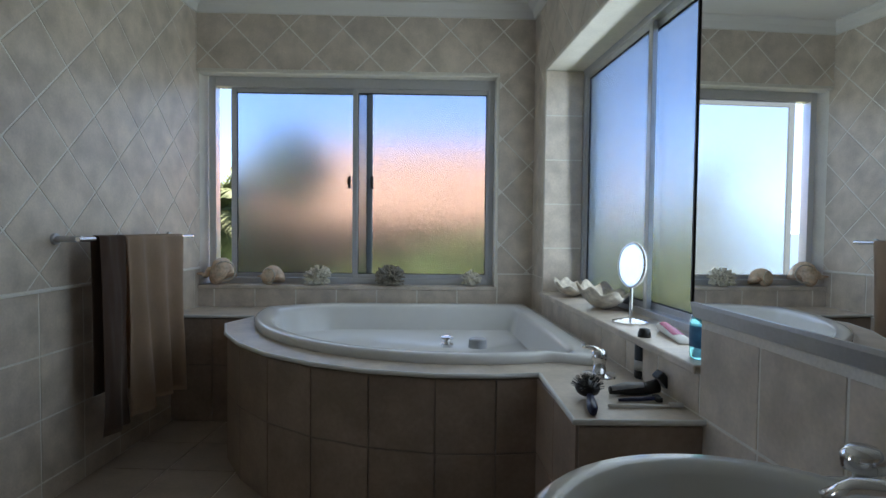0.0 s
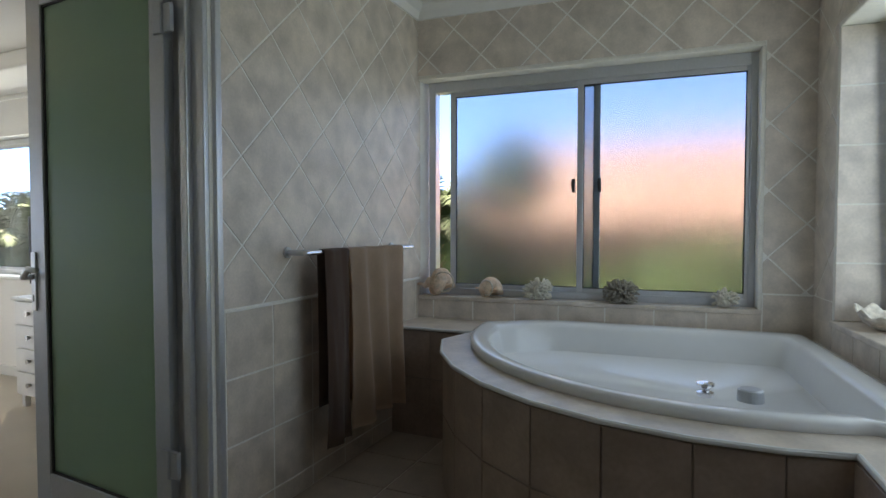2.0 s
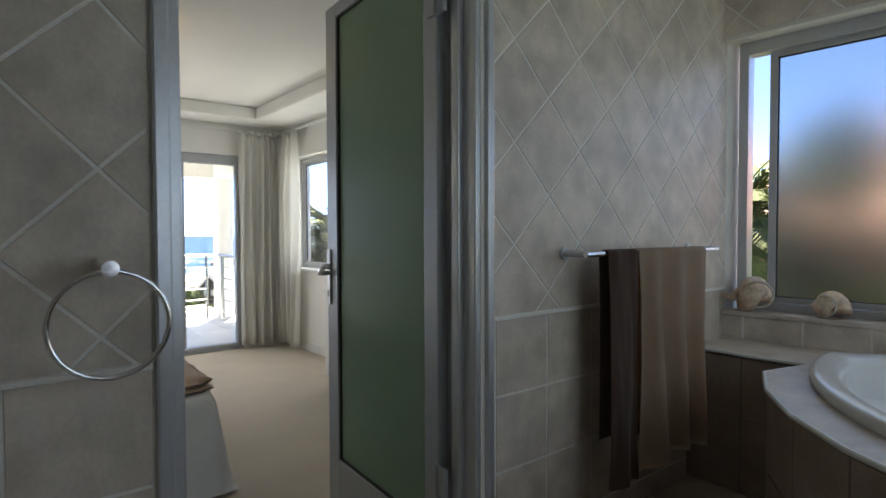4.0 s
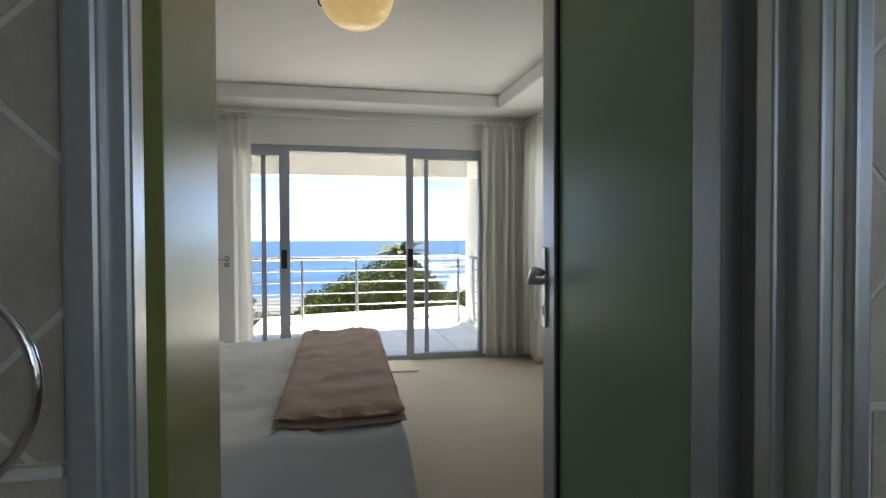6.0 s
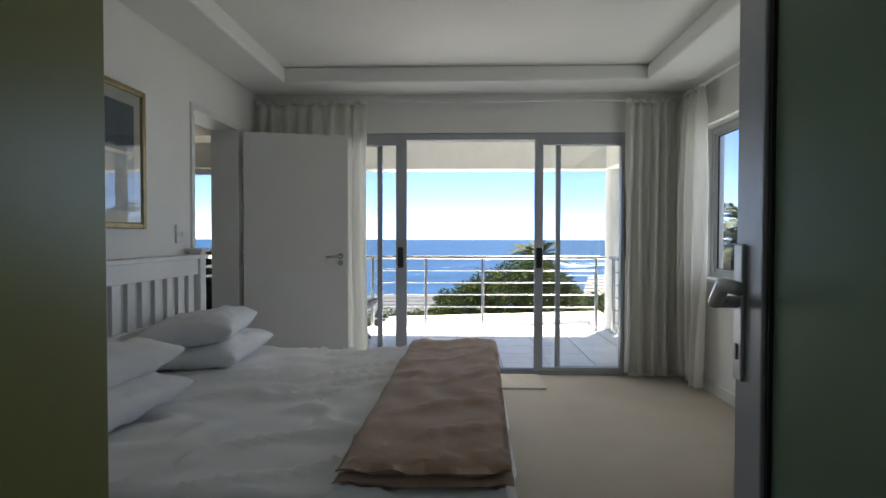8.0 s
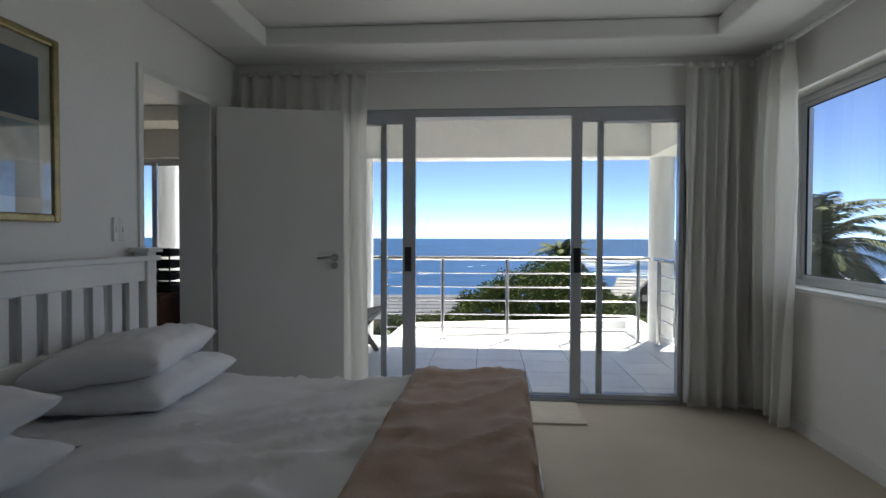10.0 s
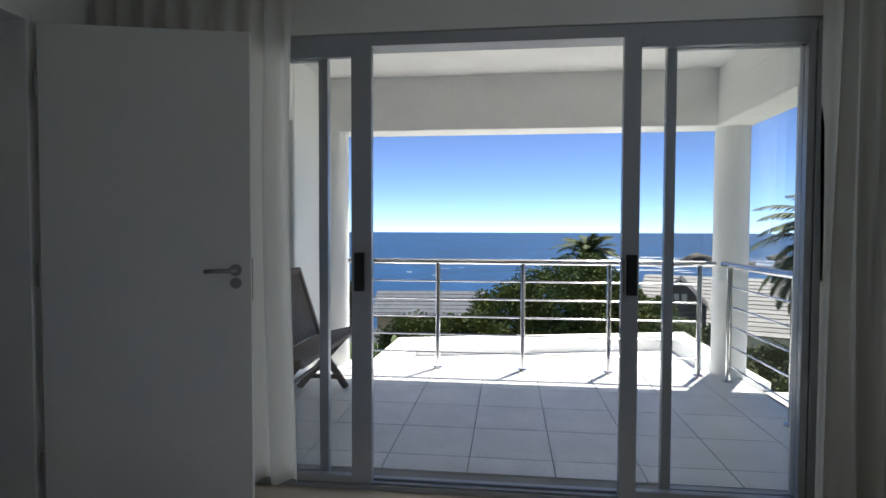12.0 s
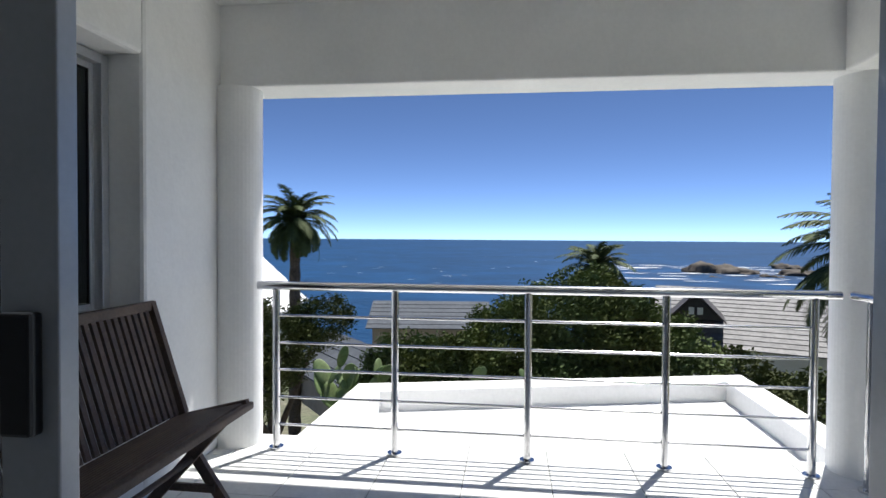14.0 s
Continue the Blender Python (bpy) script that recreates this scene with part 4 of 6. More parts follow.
# ---- lower roof beyond the railing ----
lower = [(-8.95, 0.03), (-10.55, 0.09), (-11.42, 3.72), (-8.95, 3.72)]
inner = [(-8.95, 0.28), (-10.33, 0.34), (-11.10, 3.47), (-8.95, 3.47)]
structure("roof_lower", prism(bmesh.new(), [(-8.95, 0.04), (-10.54, 0.10), (-11.41, 3.71), (-8.95, 3.71)], -5.4, -0.26), ROOF_WHITE, "white painted flat roof below the balcony", category="roof")
bm = bmesh.new()
for k in range(3):
    prism(bm, [lower[k], lower[k + 1], inner[k + 1], inner[k]], -0.27, -0.085)
structure("roof_parapet", bm, ROOF_WHITE, "low white roof upstand", category="roof")
structure("house_base", boxes(((-8.95, -5.3, -6.0), (1.6, 4.0, -0.165))), OUTSIDE, "white lower storey of the house", category="wall")

# ---- ground and sea ----
SEA_Z = -22.0
WATER = material("sea_water", (0.008, 0.048, 0.125), 0.5, grain=0.25, scale=0.05, stain=0.3, stain_scale=0.006, bump=0.4, bump_scale=0.3, spec=0.12)
GROUND = material("dry_ground", (0.16, 0.15, 0.10), 0.95, grain=0.3, scale=3, stain=0.3, stain_scale=0.2, second=(0.07, 0.09, 0.04), bump=0.05, bump_scale=2)
LEAF = material("dark_green_leaf", (0.105, 0.15, 0.06), 0.75, grain=0.3, scale=4, stain=0.35, stain_scale=0.8, second=(0.12, 0.14, 0.04), spec=0.2)
LEAF_OLIVE = material("olive_green_leaf", (0.12, 0.13, 0.055), 0.75, grain=0.3, scale=4, stain=0.3, stain_scale=0.8, second=(0.085, 0.11, 0.04), spec=0.2)
PALM = material("palm_leaf", (0.085, 0.11, 0.04), 0.7, grain=0.2, scale=6, stain=0.3, stain_scale=1.2, spec=0.2)
BARK = material("bark", (0.13, 0.10, 0.075), 0.9, grain=0.3, scale=12, stain=0.3, stain_scale=2, bump=0.02, bump_scale=9)
ROCK = material("sea_rock", (0.085, 0.07, 0.055), 0.85, grain=0.3, scale=0.6, stain=0.4, stain_scale=0.08, bump=0.4, bump_scale=0.4)
FOAM = material("surf_foam", (0.82, 0.84, 0.85), 0.8, grain=0.1, scale=0.5)
SLATE = material("grey_roof_sheet", (0.10, 0.11, 0.125), 0.8, grain=0.12, scale=4, stain=0.15, stain_scale=0.6, vary=0.06, spec=0.15)
SLATE_PALE = material("pale_slate", (0.21, 0.205, 0.20), 0.7, grain=0.15, scale=6, stain=0.2, stain_scale=1.2, vary=0.12, bump=0.02, bump_scale=5)
SLATE_DARK = material("dark_gable_boards", (0.05, 0.045, 0.045), 0.7, grain=0.2, scale=6)
HOUSE_WHITE = material("white_house_paint", (0.78, 0.78, 0.76), 0.8, grain=0.05, scale=3, stain=0.08, stain_scale=0.5)
HOUSE_BEIGE = material("beige_house_paint", (0.42, 0.35, 0.29), 0.8, grain=0.08, scale=3, stain=0.12, stain_scale=0.5)
TERRACOTTA = material("terracotta_roof_tile", (0.27, 0.135, 0.09), 0.8, grain=0.15, scale=5, stain=0.2, stain_scale=0.8, vary=0.08)
PINK = material("salmon_house_paint", (0.24, 0.16, 0.13), 0.85, grain=0.05, scale=3, stain=0.1, stain_scale=0.5)
WINDOW_DARK = material("dark_window_pane", (0.03, 0.035, 0.04), 0.1)


def land(x, y):
    """Height of the slope that falls from the house to the shore."""
    d = max(0.0, -x - 12)
    z = -5.2 - 0.165 * d + 0.6 * noise.noise(Vector((x * 0.03, y * 0.03, 0)))
    if x > -12:
        z = -5.2 + 0.05 * (x + 12)
    return max(z, SEA_Z - 1.0)


bm = bmesh.new()
xs = [-260 + 4.0 * i for i in range(48)] + [-66 + 3.0 * i for i in range(22)] + [5, 20, 50, 120, 300]
ys = [-400, -260, -180, -120] + [-90 + 6.0 * i for i in range(33)] + [120, 180, 260, 400]
g = [[bm.verts.new((x, y, land(x, y))) for x in xs] for y in ys]
for j in range(len(ys) - 1):
    for i in range(len(xs) - 1):
        bm.faces.new((g[j][i], g[j][i + 1], g[j + 1][i + 1], g[j + 1][i]))
structure("ground", bm, GROUND, "dry sloping ground below the house", category="ground", smooth=True)
bm = bmesh.new()
vs = [bm.verts.new(p) for p in ((-4950, -4900, SEA_Z), (-88, -4900, SEA_Z), (-88, 4900, SEA_Z), (-4950, 4900, SEA_Z))]
bm.faces.new(vs)
structure("water_sea", bm, WATER, "deep blue sea to the horizon", category="sea")


def blob(bm, centre, size, seed, rough=0.35, sub=3):
    s = bmesh.ops.create_icosphere(bm, subdivisions=sub, radius=1.0)["verts"]
    for v in s:
        n = noise.noise(v.co * 1.6 + Vector((seed, 0, 0))) * rough + noise.noise(v.co * 4 + Vector((0, seed, 0))) * rough * 0.4
        v.co = Vector(centre) + Vector((v.co.x * size[0], v.co.y * size[1], v.co.z * size[2])) * (1 + n)


def bearing(deg, dist):
    """A point at a distance from the balcony door, by compass angle from straight out (positive to the north)."""
    a = radians(deg)
    return Vector((-5.6 - dist * math.cos(a), 1.4 + dist * math.sin(a), 0))


# rocks with surf
for i, (deg, dist, w, h) in enumerate(((19.7, 430, 23, 7.5), (25.0, 520, 13, 4.5), (9.6, 600, 8, 6.0), (23.5, 400, 6, 2.0), (26.5, 430, 18, 4.5), (19.0, 380, 3, 1.2))):
    p = bearing(deg, dist)
    r = thing("sea_rock", "dark weathered rock standing in the surf", "rock", "rocks in the sea")
    bm = bmesh.new()
    for k in range(3):
        blob(bm, (p.x + k * 3, p.y + (k - 1) * w * 0.5, SEA_Z - 0.5), (w * 0.45, w * (0.6 - 0.1 * k), h * (1 - 0.22 * k)), i * 7 + k, 0.4)
    part("rock_body", bm, ROCK, r, smooth=True)
rnd = random.Random(5)
bm = bmesh.new()
for i in range(170):
    if i < 70:
        deg, dist = rnd.uniform(8, 40), rnd.gauss(440, 60)
    elif i < 86:
        deg, dist = rnd.uniform(-25, 40), rnd.uniform(104, 122)
    else:
        deg, dist = rnd.uniform(-25, 40), rnd.uniform(200, 700)
    p = bearing(deg, dist)
    ln = rnd.uniform(6, 26) * (1.0 if i < 86 else 0.13)
    wd_ = rnd.uniform(1.0, 3.2) * (1 if i < 86 else 0.35)
    n = 10
    up, dn = [], []
    for k in range(n + 1):
        f = 2 * k / n - 1
        half = wd_ * (1 - f * f) * (0.6 + 0.6 * rnd.random())
        up.append(bm.verts.new((p.x - half, p.y + f * ln, SEA_Z + 0.25)))
        dn.append(bm.verts.new((p.x + half, p.y + f * ln, SEA_Z + 0.25)))
    for k in range(n):
        bm.faces.new((up[k], up[k + 1], dn[k + 1], dn[k]))
tagged(make("surf", bm, FOAM), "white surf breaking round the rocks and shore", "surf", kind="stuff")


# ---- trees ----
def leaf_cloud(bm, centre, size, count, leaf, rnd, shell=0.55):
    for _ in range(count):
        d = Vector((rnd.gauss(0, 1), rnd.gauss(0, 1), rnd.gauss(0, 1))).normalized()
        r = shell + (1 - shell) * rnd.random()
        r *= 1 + 0.28 * noise.noise(d * 2.3 + Vector(centre) * 0.7)
        p = Vector(centre) + Vector((d.x * size[0], d.y * size[1], d.z * size[2])) * r
        ax = Vector((rnd.gauss(0, 1), rnd.gauss(0, 1), rnd.gauss(0, 0.7))).normalized()
        bx = ax.orthogonal().normalized() * leaf * rnd.uniform(0.35, 0.7)
        ax = ax * leaf * rnd.uniform(0.7, 1.4)
        vs = [bm.verts.new(p + q) for q in (-ax, bx - ax * 0.2, ax, -bx - ax * 0.2)]
        bm.faces.new(vs)


def tree(name, label, base, clumps, leaf, count, mat, seed, group=""):
    """A tree with a tapered trunk, a limb to every clump and a crown of single leaves."""
    rnd = random.Random(seed)
    t = thing(name, label, "tree", group)
    b = Vector(base)
    top = sum((Vector(c[0]) for c in clumps), Vector()) / len(clumps)
    fork = b.lerp(top, 0.45)
    part("trunk", tube(bmesh.new(), [b, b.lerp(fork, 0.5) + Vector((0.1, -0.1, 0)), fork], [0.24, 0.19, 0.15], 10), BARK, t)
    lim = bmesh.new()
    for c, s in clumps:
        e = Vector(c)
        tube(lim, [fork, fork.lerp(e, 0.5) + Vector((rnd.uniform(-.3, .3), rnd.uniform(-.3, .3), 0.2)), e], [0.11, 0.07, 0.025], 7)
    part("limb_mass", lim, BARK, t)
    bm = bmesh.new()
    vol = sum(s[0] * s[1] * s[2] for c, s in clumps)
    for c, s in clumps:
        k = int(count * s[0] * s[1] * s[2] / vol)
        leaf_cloud(bm, c, s, k, leaf, rnd)
        for _ in range(9):
            d = Vector((rnd.gauss(0, 1), rnd.gauss(0, 1), abs(rnd.gauss(0, 1)))).normalized()
            q = Vector(c) + Vector((d.x * s[0], d.y * s[1], d.z * s[2])) * 0.95
            leaf_cloud(bm, q, (s[0] * 0.28, s[1] * 0.28, s[2] * 0.3), k // 22, leaf, rnd, 0.1)
    part("crown", bm, mat, t)
    return t


def at(deg, dist, z):
    p = bearing(deg, dist)
    return (p.x, p.y, z)


def ground_at(deg, dist):
    p = bearing(deg, dist)
    return (p.x, p.y, land(p.x, p.y) - 0.2)


tree("broadleaf_tree", "large rounded dark green tree below the balcony", ground_at(8, 15), [(at(6.5, 15, -1.15), (1.7, 1.75, 1.55)), (at(11.5, 15, -1.5), (1.5, 1.5, 1.45)), (at(0.5, 14.6, -1.75), (1.5, 1.5, 1.3)), (at(15.5, 14.6, -2.1), (1.5, 1.5, 1.3)), (at(7, 13.4, -2.9), (1.3, 3.0, 1.3))], 0.058, 62000, LEAF, 11)
tree("broadleaf_tree", "low spreading dark green tree", ground_at(-6, 14), [(at(-4.5, 14, -2.2), (1.3, 1.3, 1.1)), (at(-10, 14.5, -2.35), (1.2, 1.2, 1.15)), (at(-14, 14.0, -3.2), (1.0, 1.0, 1.0)), (at(-1, 13.2, -3.1), (1.4, 1.4, 1.1))], 0.058, 32000, LEAF, 21)
tree("broadleaf_tree", "olive green tree beside the white house", ground_at(-24, 17), [(at(-24, 17, -2.0), (1.4, 1.4, 1.3)), (at(-19, 18, -1.45), (1.0, 1.0, 0.9)), (at(-27, 16, -2.6), (1.4, 1.4, 1.3))], 0.06, 22000, LEAF_OLIVE, 31)
tree("broadleaf_tree", "slim leafy tree by the slate roof", ground_at(23, 16), [(at(21.5, 16, -2.0), (0.6, 0.6, 0.6)), (at(23.5, 16.0, -3.0), (0.9, 0.9, 1.0)), (at(19.5, 14.5, -3.2), (1.1, 1.1, 1.0)), (at(27, 15, -2.7), (1.0, 1.0, 1.0))], 0.06, 13000, LEAF_OLIVE, 41)
tree("broadleaf_tree", "dense dark tree beside the house", ground_at(40, 12), [(at(34, 12, -2.8), (1.5, 1.5, 1.2)), (at(42, 11, -2.8), (1.7, 1.7, 1.2)), (at(53, 10, -2.9), (1.8, 1.8, 1.2))], 0.065, 22000, LEAF, 51)


def palm(name, label, foot, crown, length, fronds, seed, r=0.22):
    """A palm: a ringed trunk and drooping feather fronds, each a rib with two rows of leaflets."""
    rnd = random.Random(seed)
    t = thing(name, label, "palm tree", "palm trees")
    f, c = Vector(foot), Vector(crown)
    n = 22
    part("trunk", tube(bmesh.new(), [f.lerp(c, k / n) for k in range(n + 1)], [r * (1.15 if k % 2 else 1.0) * (1.2 - 0.3 * k / n) for k in range(n + 1)], 12), BARK, t)
    for k in range(fronds):
        az = k * 2.39996 + rnd.uniform(-0.2, 0.2)
        el = radians(80 - 115 * (k / fronds) + rnd.uniform(-8, 8))
        d = Vector((math.cos(az), math.sin(az), 0))
        ln = length * rnd.uniform(0.85, 1.1)
        pts = []
        p = c.copy()
        e = el
        for s in range(13):
            pts.append(p.copy())
            p = p + (d * math.cos(e) + Vector((0, 0, math.sin(e)))) * ln / 12
            e -= radians(5.5 + 0.35 * s)
        bm = bmesh.new()
        tube(bm, pts, [0.03 * (1 - 0.07 * s) * length / 2.2 for s in range(13)], 5)
        side = Vector((-d.y, d.x, 0))
        for s in range(1, 12):
            for q in (0.0, 0.2, 0.4, 0.6, 0.8):
                b = pts[s].lerp(pts[s + 1], q)
                tan = (pts[s + 1] - pts[s]).normalized()
                w = length * 0.21 * math.sin(math.pi * min(1.0, (s + q + 1.5) / 13.5)) ** 0.7
                for sg in (1, -1):
                    tip = b + side * sg * w * 0.8 + tan * w * 0.65 + Vector((0, 0, -w * rnd.uniform(0.1, 0.45)))
                    mid_ = b.lerp(tip, 0.5) + Vector((0, 0, w * 0.10))
                    hw = tan * 0.0095 * length
                    v = [bm.verts.new(z_) for z_ in (b - hw, b + hw, mid_ + hw * 0.9, mid_ - hw * 0.9)]
                    v2 = bm.verts.new(tip)
                    bm.faces.new(v)
                    bm.faces.new((v[3], v[2], v2))
        part("frond", bm, PALM, t)
    return t


palm("palm_tree", "tall palm with a drooping green crown", ground_at(-21.6, 25), at(-21.6, 25, 1.9), 2.1, 64, 1)
palm("palm_tree", "palm crown rising behind the dark tree", ground_at(8.6, 24), at(8.6, 24, 0.0), 1.85, 50, 2)
palm("palm_tree", "large palm with long feathery fronds beside the balcony", ground_at(32.3, 23), at(32.3, 23, 0.5), 3.9, 70, 3, 0.3)
palm("palm_tree", "palm outside the bathroom window", (-3.4, 8.2, -5.2), (-3.4, 8.2, 1.35), 1.7, 44, 4, 0.2)


# ---- neighbouring houses ----
def house(name, label, centre, size, wall_z, ridge, wall_mat, roof_mat, turn, courses=0, gable=None):
    """A house with walls, a ridged roof of courses, windows and a gable."""
    h = thing(name, label, "house", "neighbouring houses")
    m = Matrix.Translation(centre) @ Matrix.Rotation(radians(turn), 4, 'Z')
    w, d = size[0] / 2, size[1] / 2
    part("wall", box(bmesh.new(), (-w, -d, -6), (w, d, wall_z), 0.02, 1), wall_mat, h, matrix=m)
    o = 0.4
    n = max(1, courses)
    for sg in (1, -1):
        for k in range(n):
            f0, f1 = k / n, (k + 1) / n
            y0, y1 = sg * (d + o) * (1 - f0), sg * (d + o) * (1 - f1)
            z0, z1 = wall_z + (ridge - wall_z) * f0 - 0.1, wall_z + (ridge - wall_z) * f1 - 0.1
            bm = bmesh.new()
            lift = 0.03
            q = [(-w - o, y0, z0 + lift), (w + o, y0, z0 + lift), (w + o, y1, z1), (-w - o, y1, z1)]
            a = [bm.verts.new(p) for p in q]
            b = [bm.verts.new((p[0], p[1], p[2] + 0.06)) for p in q]
            bm.faces.new(a)
            bm.faces.new(b[::-1])
            for i in range(4):
                bm.faces.new((a[i], a[(i + 1) % 4], b[(i + 1) % 4], b[i]))
            part("roof_course", bm, roof_mat, h, matrix=m)
    for sg in (1, -1):
        bm = bmesh.new()
        a = [bm.verts.new((sg * w, y, z)) for y, z in ((-d, wall_z), (d, wall_z), (0, ridge - 0.12))]
        b = [bm.verts.new((sg * (w - 0.2), y, z)) for y, z in ((-d, wall_z), (d, wall_z), (0, ridge - 0.12))]
        bm.faces.new(a)
        bm.faces.new(b[::-1])
        for i in range(3):
            bm.faces.new((a[i], a[(i + 1) % 3], b[(i + 1) % 3], b[i]))
        part("gable", bm, gable or wall_mat, h, matrix=m)
    for sg in (1, -1):
        for y in (-d * 0.5, d * 0.5):
            win = part("window", box(bmesh.new(), (sg * w - 0.03, y - 0.6, wall_z - 1.9), (sg * w + 0.03, y + 0.6, wall_z - 0.7), 0.01, 1), HOUSE_WHITE, h, matrix=m)
            g_ = make("pane", box(bmesh.new(), (sg * w - 0.045, y - 0.52, wall_z - 1.82), (sg * w + 0.045, y + 0.52, wall_z - 0.78), 0.005, 1), WINDOW_DARK, m)
            g_.parent = win
    return h


p = bearing(-8.0, 40)
house("neighbour_house", "low house with a wide pale grey sheet roof", (p.x, p.y, 0), (7.5, 6.5), -4.7, -3.3, HOUSE_BEIGE, SLATE, 96, 7)
p = bearing(-15.5, 24)
house("neighbour_house", "small house with a grey pitched roof and pinkish walls", (p.x, p.y, 0), (4.5, 3.6), -4.4, -3.1, HOUSE_BEIGE, SLATE, 40, 6)
p = bearing(24, 31)
slate_house = house("neighbour_house", "house with a wide slate roof and a dark gabled dormer", (p.x, p.y, 0), (10, 9), -3.3, -1.15, HOUSE_WHITE, SLATE_PALE, 67, 14, SLATE_DARK)
dm_ = Matrix.Translation(bearing(17.6, 26.0)) @ Matrix.Rotation(radians(-17), 4, 'Z')
bm = bmesh.new()
for x0, x1, wide, top in ((-0.02, 0.02, 1.0, -1.12), ):
    a = [bm.verts.new((x0, y, z)) for y, z in ((-wide, -2.15), (wide, -2.15), (0, top))]
    b = [bm.verts.new((-2.6, y, z)) for y, z in ((-wide, -2.15), (wide, -2.15), (0, top))]
    bm.faces.new(a)
    bm.faces.new(b[::-1])
    for i in range(3):
        bm.faces.new((a[i], a[(i + 1) % 3], b[(i + 1) % 3], b[i]))
part("dormer", bm, SLATE_DARK, slate_house, "dark boarded dormer", matrix=dm_)
for sg in (1, -1):
    bm = bmesh.new()
    q = [(0.15, sg * 1.18, -2.30), (0.15, 0, -1.05), (-2.7, 0, -1.05), (-2.7, sg * 1.18, -2.30)]
    a = [bm.verts.new(v) for v in q]
    b = [bm.verts.new((v[0], v[1], v[2] + 0.06)) for v in q]
    bm.faces.new(a)
    bm.faces.new(b[::-1])
    for i in range(4):
        bm.faces.new((a[i], a[(i + 1) % 4], b[(i + 1) % 4], b[i]))
    part("dormer_roof", bm, SLATE_DARK, slate_house, matrix=dm_)
part("dormer_window", boxes(((0.0, -0.28, -1.95), (0.05, -0.06, -1.65)), ((0.0, 0.06, -1.95), (0.05, 0.28, -1.65))), HOUSE_WHITE, slate_house, "small pale dormer windows", matrix=dm_)
p = bearing(-27.5, 30)
house("neighbour_house", "white house with a steep white gable end", (p.x, p.y, 0), (6, 5.4), -2.3, 0.6, HOUSE_WHITE, HOUSE_WHITE, 8, 5)
house("neighbour_house", "salmon painted house with a terracotta roof behind the bathroom", (-0.5, 13.2, 0), (7.2, 5), 1.45, 3.25, PINK, TERRACOTTA, 0, 12)
tree("broadleaf_tree", "dark tree outside the bathroom window", (-1.7, 9.6, -5.2), [((-2.55, 9.4, 2.2), (0.6, 0.6, 0.6)), ((-2.7, 9.2, 0.3), (0.5, 0.5, 0.6))], 0.08, 5000, LEAF, 61)
tree("broadleaf_tree", "green shrubby tree beside the bathroom", (4.6, 4.2, -5.2), [((4.6, 4.4, 0.6), (1.5, 2.2, 1.6)), ((4.6, 1.8, 0.5), (1.5, 1.9, 1.6)), ((4.0, 6.8, 0.5), (1.4, 1.6, 1.5)), ((3.4, 3.0, -0.9), (1.2, 2.6, 1.2))], 0.10, 20000, LEAF, 71)

tree("broadleaf_tree", "low green shrubby tree below the salmon house", (1.4, 9.3, -5.2), [((0.4, 9.0, 0.1), (1.5, 1.0, 0.9)), ((2.3, 9.2, 0.15), (1.4, 1.0, 0.9)), ((-1.2, 8.6, -0.2), (1.2, 1.0, 0.9))], 0.09, 12000, LEAF, 81)


# ---- prickly pears below the balcony ----
CACTUS = material("prickly_pear_skin", (0.13, 0.20, 0.07), 0.55, grain=0.15, scale=20, stain=0.2, stain_scale=4, second=(0.17, 0.22, 0.09), vary=0.08)


def prickly_pear(label, foot_, top_z, pads, size, seed):
    """A cactus: a woody stem and flat oval pads growing out of one another."""
    rnd = random.Random(seed)
    c = thing("prickly_pear", label, "cactus", "prickly pears below the balcony")
    f = Vector(foot_)
    head_ = Vector((f.x, f.y, top_z - size * 2.2))
    part("stem", tube(bmesh.new(), [f, f.lerp(head_, 0.5) + Vector((0.05, 0.04, 0)), head_], [0.16, 0.13, 0.10], 10), BARK, c)
    tips = [head_]
    for k in range(pads):
        b = tips[rnd.randrange(len(tips))]
        lean = Vector((rnd.uniform(-0.7, 0.7), rnd.uniform(-0.9, 0.9), 1)).normalized()
        s = size * rnd.uniform(0.75, 1.1)
        if b.z + s > top_z + 0.1:
            b = head_
        side = lean.cross(Vector((rnd.uniform(-1, 1), rnd.uniform(-1, 1), 0.1))).normalized()
        nrm = lean.cross(side)
        bm = bmesh.new()
        bmesh.ops.create_uvsphere(bm, u_segments=14, v_segments=10, radius=1.0)
        m = Matrix((side * s * 0.32, nrm * s * 0.055, lean * s * 0.52)).transposed().to_4x4()
        m.translation = b + lean * s * 0.48
        part("pad", bm, CACTUS, c, smooth=True, matrix=m)
        tips.append(b + lean * s * 0.92)


for deg, dist, tz, n_, sz, sd in ((-17.5, 12.5, -1.15, 14, 0.62, 1), (-13.5, 12.0, -1.45, 9, 0.5, 2), (-3.0, 11.2, -1.28, 7, 0.4, 3), (0.8, 11.2, -1.30, 7, 0.4, 4), (4.5, 11.3, -1.32, 6, 0.4, 5)):
    prickly_pear("green prickly pear cactus with flat oval pads", ground_at(deg, dist), tz, n_, sz, sd)

